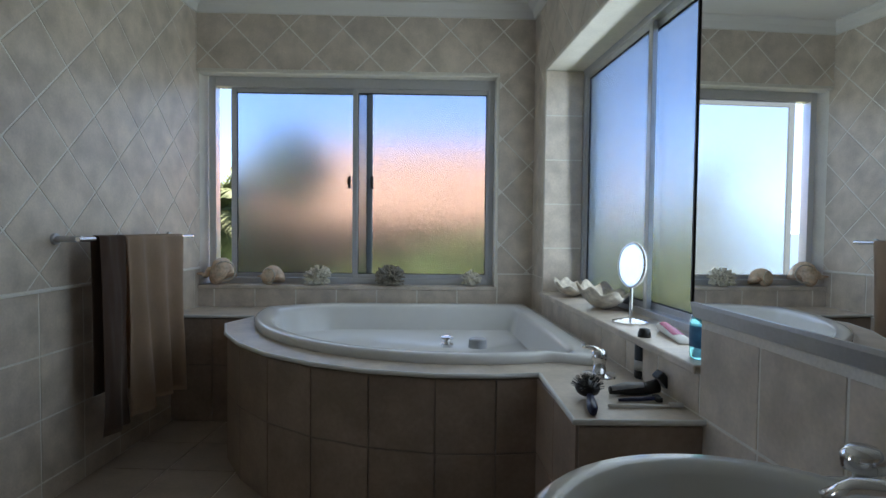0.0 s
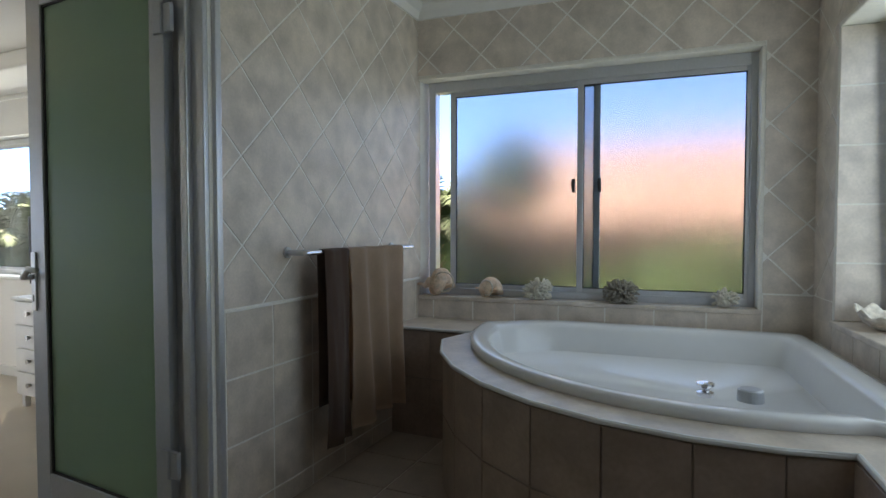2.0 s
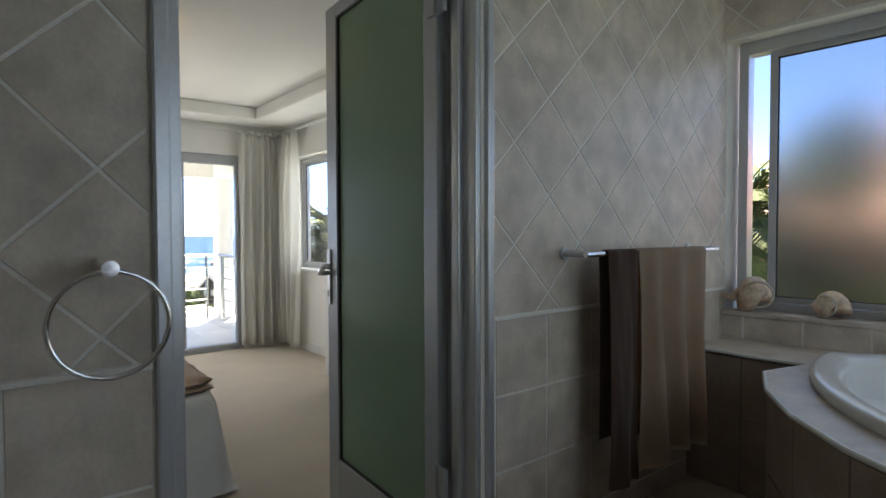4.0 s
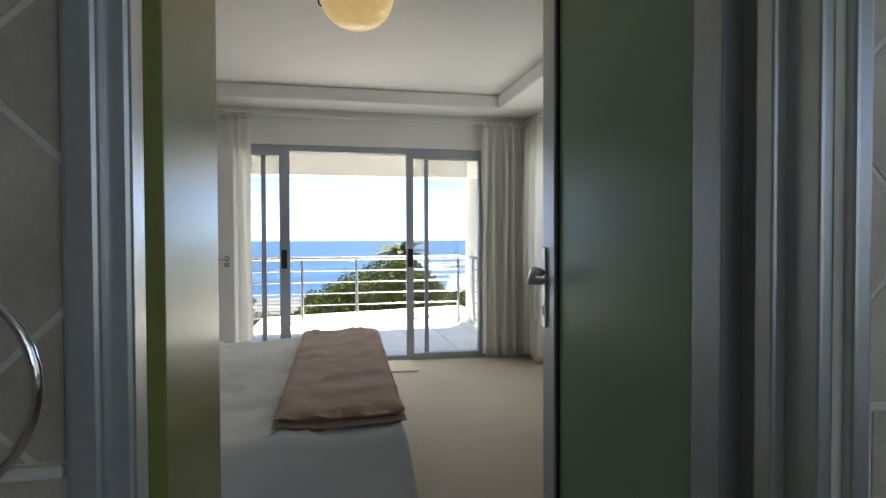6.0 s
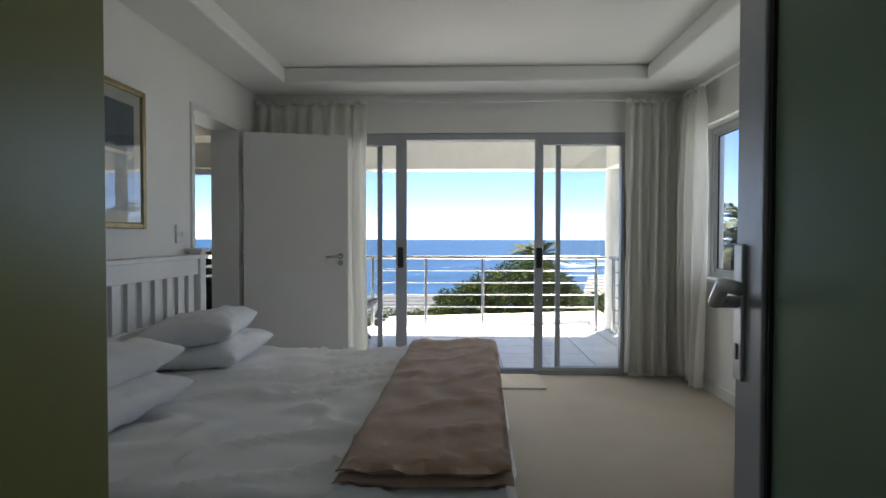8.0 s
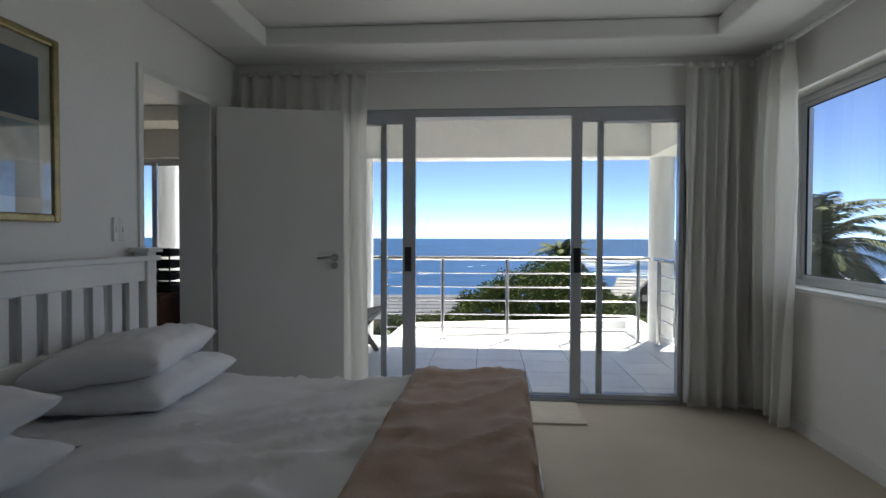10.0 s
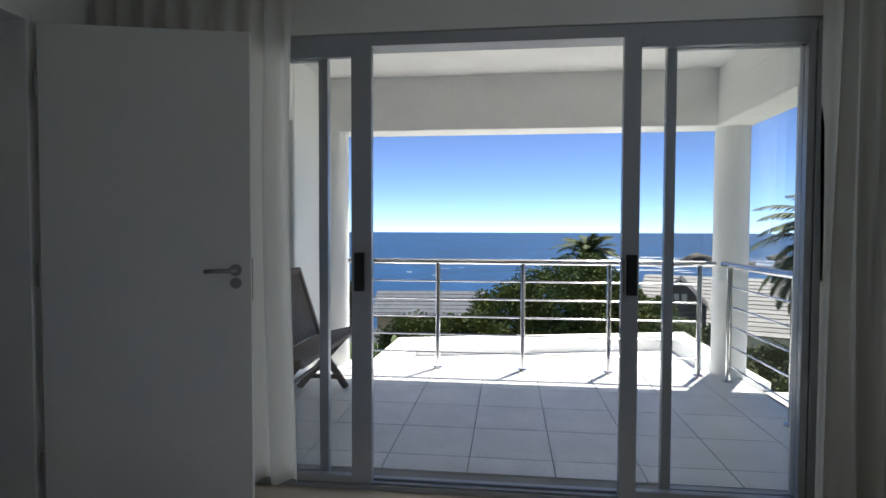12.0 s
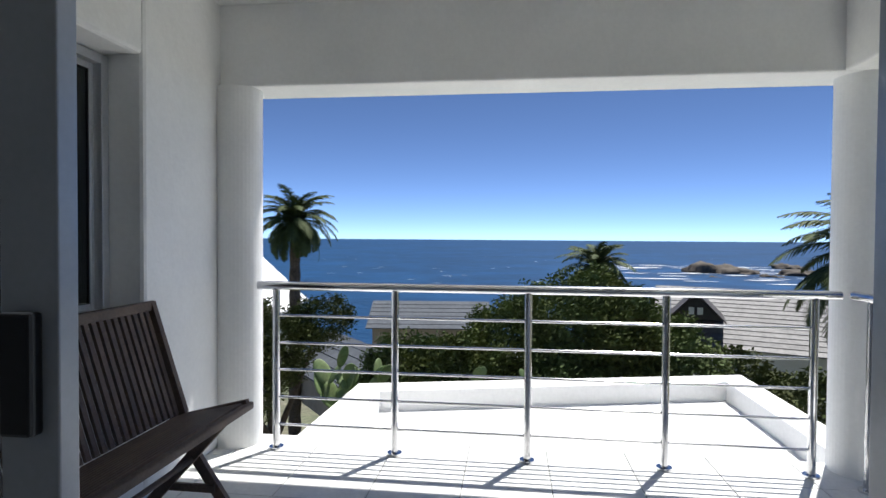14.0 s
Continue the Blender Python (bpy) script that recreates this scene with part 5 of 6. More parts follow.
# ---- bathroom: wall mirror, basin ----
level = BATH_STEP
mirror = thing("wall_mirror", "wide wall mirror with a silver bottom rail", "mirror")
part("mirror_glass", boxes(((-0.030, -4.10, 0.955), (-0.024, -2.112, 2.30))), MIRROR, mirror, matrix=SIDE_WALL)
part("backing", boxes(((-0.024, -4.10, 0.935), (-0.002, -2.11, 2.32))), ALU_DARK, mirror, matrix=SIDE_WALL)
bm = bmesh.new()
a = [(-0.034, 0.955), (-0.034, 0.945), (-0.024, 0.912), (-0.006, 0.905), (-0.006, 0.955)]
v0 = [bm.verts.new((x, -4.10, z)) for x, z in a]
v1 = [bm.verts.new((x, -2.108, z)) for x, z in a]
bm.faces.new(v0)
bm.faces.new(v1[::-1])
for i in range(5):
    bm.faces.new((v0[i], v1[i], v1[(i + 1) % 5], v0[(i + 1) % 5]))
part("bottom_frame", bm, ALU_BRIGHT, mirror, "satin silver bottom rail", matrix=SIDE_WALL)
part("side_frame", boxes(((-0.034, -2.114, 0.955), (-0.022, -2.107, 2.30))), BLACK, mirror, "thin dark side edge", matrix=SIDE_WALL)

basin = thing("pedestal_basin", "round white ceramic washbasin with a chrome mixer tap", "basin")
BC = Vector((0.69, 0.56, 0))
prof = [(0.09, 0.0), (0.10, 0.03), (0.075, 0.30), (0.085, 0.58), (0.16, 0.66), (0.235, 0.74), (0.268, 0.785), (0.272, 0.80), (0.262, 0.808), (0.235, 0.806), (0.215, 0.795), (0.19, 0.745), (0.14, 0.69), (0.06, 0.665), (0.02, 0.66)]
part("bowl", lathe(bmesh.new(), prof, BC, 48), CERAMIC, basin, smooth=True)
part("tap_ledge", box(bmesh.new(), (0.86, 0.33, 0.72), (1.08, 0.79, 0.80), 0.02, 3), CERAMIC, basin, "flat ceramic tap ledge")
bm = lathe(bmesh.new(), [(0.026, 0.0), (0.026, 0.05), (0.022, 0.075), (0.012, 0.085)], (0.93, 0.59, 0.80), 24)
tube(bm, [(0.93, 0.59, 0.835), (0.88, 0.61, 0.85), (0.82, 0.63, 0.845), (0.795, 0.64, 0.825)], [0.017, 0.016, 0.015, 0.014], 12)
tap = part("mixer_tap", bm, CHROME, basin, "chrome mixer tap", smooth=True)
for k, (x, y) in enumerate(((0.90, 0.73), (0.95, 0.46))):
    h = make("tap_knob", lathe(bmesh.new(), [(0.012, 0), (0.012, 0.025), (0.026, 0.03), (0.028, 0.05), (0.018, 0.06)], (x, y, 0.80), 20), CHROME, smooth=True)
    h.parent = tap

# ---- bathroom: towel bar, ring, towels ----
TBX, TBZ = -1.24, 1.09
bar = thing("towel_bar", "chrome towel bar on two wall brackets", "towel bar")
part("bar", rod(bmesh.new(), (TBX, 2.20, TBZ), (TBX, 3.17, TBZ), 0.011, seg=16), CHROME, bar)
for y in (2.235, 3.14):
    br = part("bracket", rod(bmesh.new(), (BATH_W + 0.002, y, TBZ), (TBX - 0.004, y, TBZ), 0.013, seg=16), ALU_BRIGHT, bar, "brushed wall bracket")
    f = make("flange", rod(bmesh.new(), (BATH_W + 0.002, y, TBZ), (BATH_W + 0.014, y, TBZ), 0.024, seg=20), ALU_BRIGHT)
    f.parent = br
ring = thing("towel_ring", "round chrome towel ring on the tiled wall", "towel ring")
part("mount", rod(bmesh.new(), (BATH_W + 0.002, 0.755, 1.10), (BATH_W + 0.10, 0.755, 1.10), 0.022, 0.016, 20), CHROME, ring)
part("loop", tube(bmesh.new(), [(BATH_W + 0.092, 0.755 + 0.105 * math.sin(math.tau * k / 40), 0.99 + 0.105 * math.cos(math.tau * k / 40)) for k in range(41)], 0.0055, 8), CHROME, ring, smooth=True)


def hung_towel(name, label, y0, y1, z0, z1, mat, folds, amp, seed, narrow, thick):
    t = thing(name, label, "towel", "towels on the bar")
    bm = bmesh.new()
    rows = []
    n, m = 48, 40
    rnd = random.Random(seed)
    ph = rnd.uniform(0, 6)
    prof = [(-1, z1)] + [(-1, TBZ + (z1 - TBZ) * (1 - k / 14)) for k in range(1, 15)] + [(math.cos(math.pi - math.pi * k / 6), None) for k in range(7)] + [(1, TBZ + (z0 - TBZ) * k / 20) for k in range(1, 21)]
    for s, z in prof:
        row = []
        for i in range(n + 1):
            u = i / n
            zz = z if z is not None else TBZ + math.sqrt(max(0, 1 - s * s)) * 0.016
            down = max(0.0, (TBZ - zz) / (TBZ - z0))
            w = amp * (0.25 + 0.75 * down) * math.sin(math.tau * folds * u + ph + 0.8 * math.sin(3 * down + u * 4)) + 0.006 * noise.noise(Vector((u * 5, zz * 4, seed)))
            mid_ = (y0 + y1) / 2
            y = mid_ + (y0 + (y1 - y0) * u - mid_) * (1 - narrow * math.sin(math.pi * min(1, down * 0.9)))
            off = s * (0.016 + thick) + (w + amp * 0.5 * down if s > 0 else w * 0.4 if s < -0.9 else 0)
            row.append(bm.verts.new((TBX + max(off, BATH_W + 0.02 - TBX), y, zz + (0.02 * math.sin(5 * u + seed) if z == z0 else 0))))
        rows.append(row)
    for a, b in zip(rows, rows[1:]):
        for i in range(n):
            bm.faces.new((a[i], a[i + 1], b[i + 1], b[i]))
    geom = bmesh.ops.solidify(bm, geom=bm.faces[:], thickness=thick)
    part("cloth", bm, mat, t, smooth=True)


hung_towel("bath_towel", "dark brown bath towel hanging on the bar", 2.31, 2.50, 0.22, 0.40, TOWEL_DARK, 1, 0.016, 2, 0.05, 0.006)
hung_towel("bath_towel", "taupe bath towel hanging in soft folds on the bar", 2.505, 3.02, 0.25, 0.36, TOWEL, 3, 0.032, 5, 0.12, 0.009)

# ---- bathroom: shells and corals on the sills ----
def on_far(s, off=0.05, z=0.772):
    p = BATH @ Vector((s, off, z))
    return p


def whorl(name, label, at_, size, turn, mat, group="shells on the sill"):
    """A spiral sea shell: a tube that grows along a helix, with a flared lip."""
    s = thing(name, label, "sea shell", group)
    bm = bmesh.new()
    pts, rad = [], []
    for k in range(46):
        f = k / 45
        a = f * math.tau * 2.6
        r = size * 0.30 * f ** 1.5
        pts.append((size * (0.75 - 0.95 * f), r * math.cos(a), r * math.sin(a)))
        rad.append(size * (0.03 + 0.36 * f ** 1.6))
    tube(bm, pts, rad, 16)
    zmin = min(v.co.z for v in bm.verts)
    part("whorl", bm, mat, s, smooth=True, matrix=Matrix.Translation(at_) @ Matrix.Rotation(radians(turn), 4, 'Z') @ Matrix.Translation((0, 0, -zmin - 0.002)))
    lip = bmesh.new()
    tube(lip, [(size * (-0.2 + 0.34 * math.cos(q)), size * 0.34, size * (0.10 + 0.34 * math.sin(q))) for q in [math.tau * k / 24 for k in range(20)]], size * 0.03, 8)
    part("lip", lip, SHELL_PALE, s, "pale shell lip", smooth=True, matrix=Matrix.Translation(at_) @ Matrix.Rotation(radians(turn), 4, 'Z') @ Matrix.Translation((0, 0, -zmin - 0.002)))
    return s


whorl("sea_shell", "large cone-shaped tan sea shell on the window sill", on_far(-2.04, 0.03), 0.185, 200, SHELL)
whorl("sea_shell", "small orange-white whelk shell on the window sill", on_far(-1.71, 0.025), 0.135, 160, SHELL)


def coral(label, at_, size, seed, mat, branches, knob):
    """A coral head: many short stubby branches on a rounded core."""
    rnd = random.Random(seed)
    c = thing("coral", label, "coral", "corals on the sill")
    bm = bmesh.new()
    blob(bm, (at_[0], at_[1], at_[2] + size * 0.5), (size * 0.55, size * 0.55, size * 0.5), seed, 0.2, 2)
    part("core", bm, mat, c, smooth=True)
    bm = bmesh.new()
    for _ in range(branches):
        d = Vector((rnd.gauss(0, 1), rnd.gauss(0, 1), rnd.gauss(0.25, 0.8))).normalized()
        o = Vector((at_[0], at_[1], at_[2] + size * 0.5))
        p = o + Vector((d.x * 0.5, d.y * 0.5, d.z * 0.42)) * size
        q = o + Vector((d.x, d.y, max(d.z, -0.45) * 0.9)) * size * rnd.uniform(0.75, 1.0)
        tube(bm, [p, p.lerp(q, 0.6) + Vector((rnd.uniform(-1, 1), rnd.uniform(-1, 1), rnd.uniform(-1, 1))) * size * 0.06, q], [knob * size, knob * size * 0.9, knob * size * 0.7], 6)
    part("branch_mass", bm, mat, c, smooth=True)


coral("white branching coral on the window sill", on_far(-1.40, 0.02), 0.10, 4, CORAL, 90, 0.09)
coral("grey-brown coral on the window sill", on_far(-0.93, 0.02), 0.108, 9, CORAL_GREY, 190, 0.075)
coral("small white knobbly coral on the window sill", on_far(-0.40, 0.02), 0.078, 14, CORAL, 40, 0.13)


def dish_shell(label, at_, size, turn, tilt):
    """An open clam half: a ribbed dish with a wavy rim."""
    s = thing("clam_shell", label, "sea shell", "shells on the sill")
    bm = bmesh.new()
    n = 60
    outer, inner = [], []
    for r in (0.05, 0.35, 0.65, 0.88, 1.0):
        o, i = [], []
        for k in range(n):
            a = math.tau * k / n
            wav = 1 + 0.07 * r * math.cos(7 * a) + 0.04 * r * math.cos(3 * a + 1)
            x, y = size * r * wav * math.cos(a), size * 0.62 * r * wav * math.sin(a)
            z = size * 0.46 * r ** 2.4 * (1 + 0.16 * math.cos(7 * a) * r)
            o.append((x, y, z))
            i.append((x * 0.94, y * 0.94, z + size * 0.05 * (1 - 0.5 * r)))
        outer.append(o)
        inner.append(i)
    loft(bm, outer + inner[::-1])
    zmin = 0
    part("valve", bm, SHELL_PALE, s, smooth=True, matrix=Matrix.Translation(at_) @ Matrix.Rotation(radians(turn), 4, 'Z') @ Matrix.Rotation(radians(tilt), 4, 'X'))


def on_east(r, inn, z=0.776):
    return SIDE_WALL @ Vector((inn, -r, z))


dish_shell("open ribbed clam shell on the tiled sill", on_east(0.50, 0.10), 0.15, 60, 14)
dish_shell("large open clam shell half on the tiled sill", on_east(0.98, 0.11), 0.20, 75, 10)

# ---- bathroom: things on the east sill ----
mx = on_east(1.40, 0.09)
vm = thing("vanity_mirror", "round chrome magnifying mirror on a slim stand", "mirror")
part("base", lathe(bmesh.new(), [(0.072, 0.0), (0.072, 0.006), (0.05, 0.012), (0.012, 0.016)], mx, 40), CHROME, vm, smooth=False)
part("stem", rod(bmesh.new(), mx + Vector((0, 0, 0.014)), mx + Vector((0, 0, 0.145)), 0.0065, seg=14), CHROME, vm)
VM = Matrix.Translation(mx + Vector((0, 0, 0.235))) @ Matrix.Rotation(radians(198), 4, 'Z') @ Matrix.Rotation(radians(-4), 4, 'Y')
part("mirror_rim", tube(bmesh.new(), [(0, 0.088 * math.cos(math.tau * k / 48), 0.088 * math.sin(math.tau * k / 48)) for k in range(49)], 0.007, 10), CHROME, vm, smooth=True, matrix=VM)
part("mirror_face", rod(bmesh.new(), (-0.004, 0, 0), (0.004, 0, 0), 0.086, seg=48), MIRROR, vm, matrix=VM)
PLASTIC_WHITE = material("white_plastic", (0.78, 0.78, 0.78), 0.35, grain=0.02, scale=60)
PLASTIC_BLUE = material("navy_plastic", (0.02, 0.025, 0.07), 0.3, grain=0.05, scale=60)
MAGENTA = material("magenta_print", (0.45, 0.03, 0.16), 0.35, grain=0.05, scale=60)
AQUA = glass_material("aqua_liquid", (0.25, 0.72, 0.78), 0.05)
LABEL_BLUE = material("blue_label", (0.05, 0.20, 0.38), 0.4, grain=0.1, scale=60, stain=0.3, stain_scale=20)
LABEL_GREY = material("pale_grey_label", (0.45, 0.46, 0.47), 0.4, grain=0.1, scale=80)
DARK_METAL = material("dark_painted_can", (0.02, 0.025, 0.03), 0.3, 0.3, grain=0.05, scale=60)
tp = thing("toothpaste_tube", "white and magenta toothpaste tube lying on the sill", "toothpaste")
T0, T1 = on_east(1.62, 0.12), on_east(1.84, 0.10)
ax = (T1 - T0).normalized()
TP = plane_frame(T0, ax, (0, 0, 1))
rings = []
for f, w, h in ((0.0, 0.016, 0.016), (0.05, 0.021, 0.02), (0.3, 0.024, 0.017), (0.7, 0.027, 0.010), (1.0, 0.028, 0.003)):
    rings.append([((T1 - T0).length * f, h + 0.001 + h * math.sin(q), w * math.cos(q)) for q in [math.tau * k / 18 for k in range(18)]])
part("tube", loft(bmesh.new(), rings), PLASTIC_WHITE, tp, smooth=True, matrix=TP)
part("cap", rod(bmesh.new(), (-0.028, 0.017, 0), (0.0, 0.017, 0), 0.014, 0.016, 16), PLASTIC_WHITE, tp, matrix=TP)
rings = [[(x, y + 0.0012, z) for x, y, z in r[2:8]] for r in rings[1:4]]
bm = bmesh.new()
vs = [[bm.verts.new(p) for p in r] for r in rings]
for a, b in zip(vs, vs[1:]):
    for k in range(len(a) - 1):
        bm.faces.new((a[k], a[k + 1], b[k + 1], b[k]))
part("printed_band", bm, MAGENTA, tp, "magenta printed band", smooth=True, matrix=TP)
mw = thing("mouthwash_bottle", "clear aqua mouthwash bottle with a blue label and white cap", "bottle")
mp = on_east(2.03, 0.045)
part("bottle", lathe(bmesh.new(), [(0.028, 0.0), (0.033, 0.006), (0.034, 0.10), (0.030, 0.125), (0.015, 0.14), (0.014, 0.15)], mp, 28), AQUA, mw, smooth=True)
part("label", lathe(bmesh.new(), [(0.0346, 0.035), (0.0346, 0.095)], mp, 28), LABEL_BLUE, mw, "blue printed label", smooth=True)
part("cap", lathe(bmesh.new(), [(0.017, 0.15), (0.017, 0.185), (0.014, 0.19)], mp, 24), PLASTIC_WHITE, mw, "white screw cap")

# ---- bathroom: things on the deck corner ----
dm = Vector((0.840, 1.965, DECK_Z))
mt = thing("bath_mixer", "chrome single lever bath mixer on a round plate", "tap")
part("plate", lathe(bmesh.new(), [(0.062, 0.0), (0.060, 0.006), (0.03, 0.012)], dm, 36), CHROME, mt)
part("body", lathe(bmesh.new(), [(0.024, 0.008), (0.022, 0.05), (0.028, 0.058), (0.027, 0.085), (0.012, 0.096)], dm, 28), CHROME, mt, smooth=True)
bm = bmesh.new()
tube(bm, [dm + Vector((0, 0, 0.088)), dm + Vector((-0.02, 0.005, 0.098)), dm + Vector((-0.06, 0.012, 0.102))], [0.012, 0.008, 0.006], 12)
part("lever", bm, CHROME, mt, "chrome lever", smooth=True)
hbx = thing("hair_brush", "black bristled round hair brush with a navy handle", "hair brush")
hp = Vector((0.737, 1.685, DECK_Z + 0.034))
bm = bmesh.new()
bmesh.ops.create_uvsphere(bm, u_segments=20, v_segments=10, radius=1.0)
bm.transform(Matrix.Translation(hp) @ Matrix.Diagonal((0.038, 0.044, 0.026, 1)))
part("head", bm, BLACK, hbx, smooth=True)
bm = bmesh.new()
rnd = random.Random(3)
for k in range(150):
    d = Vector((rnd.gauss(0, 1), rnd.gauss(0, 1) * 0.8, abs(rnd.gauss(0, 1)) + 0.15)).normalized()
    rod(bm, hp + Vector((d.x * 0.03, d.y * 0.035, d.z * 0.02)), hp + Vector((d.x * 0.052, d.y * 0.055, d.z * 0.046)), 0.0011, 0.0008, 4)
part("bristle_mass", bm, BLACK, hbx, "stiff black bristles")
bm = bmesh.new()
tube(bm, [hp + Vector((0, -0.035, -0.012)), (0.731, 1.615, DECK_Z + 0.017), (0.721, 1.545, DECK_Z + 0.016), (0.715, 1.510, DECK_Z + 0.014)], [0.009, 0.014, 0.016, 0.010], 14)
part("handle", bm, PLASTIC_BLUE, hbx, "navy blue handle", smooth=True)
sc = thing("shaving_foam_can", "dark spray can with a pale grey label band", "spray can")
cp = Vector((0.990, 1.945, DECK_Z))
part("can", lathe(bmesh.new(), [(0.030, 0.0), (0.032, 0.004), (0.032, 0.125), (0.026, 0.14), (0.024, 0.142)], cp, 28), DARK_METAL, sc, smooth=True)
part("label", lathe(bmesh.new(), [(0.0326, 0.03), (0.0326, 0.065)], cp, 28), LABEL_GREY, sc, "pale grey label band", smooth=True)
part("nozzle_cap", lathe(bmesh.new(), [(0.023, 0.142), (0.022, 0.16), (0.017, 0.175), (0.006, 0.178)], cp, 24), BLACK, sc, "black spray cap", smooth=True)
sh = thing("hair_clipper", "black and silver electric shaver lying on the deck", "shaver")
bm = bmesh.new()
tube(bm, [(0.815, 1.725, DECK_Z + 0.016), (0.865, 1.730, DECK_Z + 0.020), (0.925, 1.735, DECK_Z + 0.020), (0.970, 1.745, DECK_Z + 0.028)], [0.012, 0.019, 0.019, 0.022], 16)
part("body", bm, BLACK, sh, smooth=True)
bm = bmesh.new()
tube(bm, [(0.820, 1.721, DECK_Z + 0.022), (0.870, 1.725, DECK_Z + 0.030), (0.920, 1.730, DECK_Z + 0.030)], [0.009, 0.014, 0.012], 12)
part("grip", bm, LABEL_GREY, sh, "silver grip", smooth=True)
part("trimmer_head", box(bmesh.new(), (-0.030, -0.022, -0.014), (0.030, 0.022, 0.014), 0.005), BLACK, sh, matrix=pose(0.990, 1.750, DECK_Z + 0.046, 0, 48, 10))
part("blade", box(bmesh.new(), (-0.004, -0.024, -0.004), (0.004, 0.024, 0.030), 0.001, 1), PLASTIC_WHITE, sh, "pale comb blade", matrix=pose(1.003, 1.753, DECK_Z + 0.062, 0, 48, 10))
tb = thing("toothbrush", "white and blue toothbrush lying on the deck", "toothbrush")
bm = bmesh.new()
tube(bm, [(0.780, 1.600, DECK_Z + 0.006), (0.845, 1.603, DECK_Z + 0.007), (0.915, 1.607, DECK_Z + 0.006), (0.970, 1.611, DECK_Z + 0.006)], [0.005, 0.006, 0.005, 0.004], 10)
part("handle", bm, PLASTIC_WHITE, tb, smooth=True)
part("head", box(bmesh.new(), (0.960, 1.603, DECK_Z + 0.003), (1.000, 1.617, DECK_Z + 0.016), 0.003), PLASTIC_WHITE, tb)
rz = thing("razor", "slim purple-blue razor lying on the deck", "razor")
bm = bmesh.new()
tube(bm, [(0.825, 1.655, DECK_Z + 0.007), (0.885, 1.660, DECK_Z + 0.009), (0.940, 1.665, DECK_Z + 0.012)], [0.005, 0.007, 0.006], 10)
part("handle", bm, PLASTIC_BLUE, rz, smooth=True)
part("blade_head", box(bmesh.new(), (0.935, 1.645, DECK_Z + 0.004), (0.955, 1.690, DECK_Z + 0.018), 0.003), BLACK, rz)

# ---- bedroom: ceiling lamp ----
level = 0.0
LAMP_GLASS = material("amber_alabaster_glass", (0.78, 0.66, 0.38), 0.3, grain=0.04, scale=20, stain=0.12, stain_scale=6)
ln_ = LAMP_GLASS.node_tree
glow = ln_.nodes["Principled BSDF"]
glow.inputs["Emission Color"].default_value = (1.0, 0.72, 0.30, 1)
glow.inputs["Emission Strength"].default_value = 0.06
lamp = thing("ceiling_lamp", "amber glass dome ceiling lamp with metal clips", "lamp")
LC = (-3.90, 1.30, CEIL_Z)
part("backplate", lathe(bmesh.new(), [(0.15, -0.035), (0.16, -0.02), (0.16, 0.0)], LC, 40), ALU_BRIGHT, lamp)
part("glass_bowl", lathe(bmesh.new(), [(0.012, -0.205), (0.07, -0.198), (0.13, -0.17), (0.175, -0.125), (0.198, -0.07), (0.205, -0.035), (0.198, -0.033), (0.19, -0.07), (0.165, -0.12), (0.12, -0.16), (0.06, -0.188), (0.01, -0.194)], LC, 48), LAMP_GLASS, lamp, smooth=True)
for k in range(3):
    a = math.tau * k / 3 + 0.5
    c, s = math.cos(a), math.sin(a)
    bm = bmesh.new()
    tube(bm, [(LC[0] + c * 0.15, LC[1] + s * 0.15, LC[2] - 0.02), (LC[0] + c * 0.213, LC[1] + s * 0.213, LC[2] - 0.03), (LC[0] + c * 0.208, LC[1] + s * 0.208, LC[2] - 0.08), (LC[0] + c * 0.196, LC[1] + s * 0.196, LC[2] - 0.095)], 0.005, 8)
    part("clip", bm, BLACK, lamp, "dark metal clip", smooth=True)

# ---- bedroom: picture, switches, rug ----
GOLD = material("aged_gilt", (0.34, 0.27, 0.13), 0.4, 0.6, grain=0.15, scale=70, stain=0.2, stain_scale=10)
MAT_BOARD = material("cream_mat_board", (0.70, 0.67, 0.58), 0.9, grain=0.03, scale=200)
PRINT_DARK = material("dark_blue_print", (0.03, 0.06, 0.10), 0.6, grain=0.1, scale=30, stain=0.3, stain_scale=4, second=(0.07, 0.13, 0.19))
# pale blue imitates the window mirrored in the picture glass
REFLECTION_BLUE = material("pale_blue_painted_reflection", (0.25, 0.33, 0.38), 0.6, grain=0.1, scale=30, stain=0.3, stain_scale=5, second=(0.40, 0.44, 0.42))
pic = thing("framed_picture", "framed seascape print with a cream mat in a gilt frame", "picture")
px0, px1, pz0, pz1 = -4.53, -3.88, 1.275, 2.06
for lo, hi in (((px0, -0.578, pz0), (px0 + 0.035, -0.545, pz1)), ((px1 - 0.035, -0.578, pz0), (px1, -0.545, pz1)), ((px0 + 0.035, -0.578, pz1 - 0.035), (px1 - 0.035, -0.545, pz1)), ((px0 + 0.035, -0.578, pz0), (px1 - 0.035, -0.545, pz0 + 0.035))):
    part("frame_bar", box(bmesh.new(), lo, hi, 0.008), GOLD, pic, "gilt frame moulding")
part("mat", boxes(((px0 + 0.03, -0.576, pz0 + 0.03), (px1 - 0.03, -0.566, pz1 - 0.03))), MAT_BOARD, pic, "cream mat board")
part("print_upper", boxes(((px0 + 0.10, -0.565, 1.70), (px1 - 0.10, -0.562, pz1 - 0.10))), PRINT_DARK, pic, "dark blue upper print")
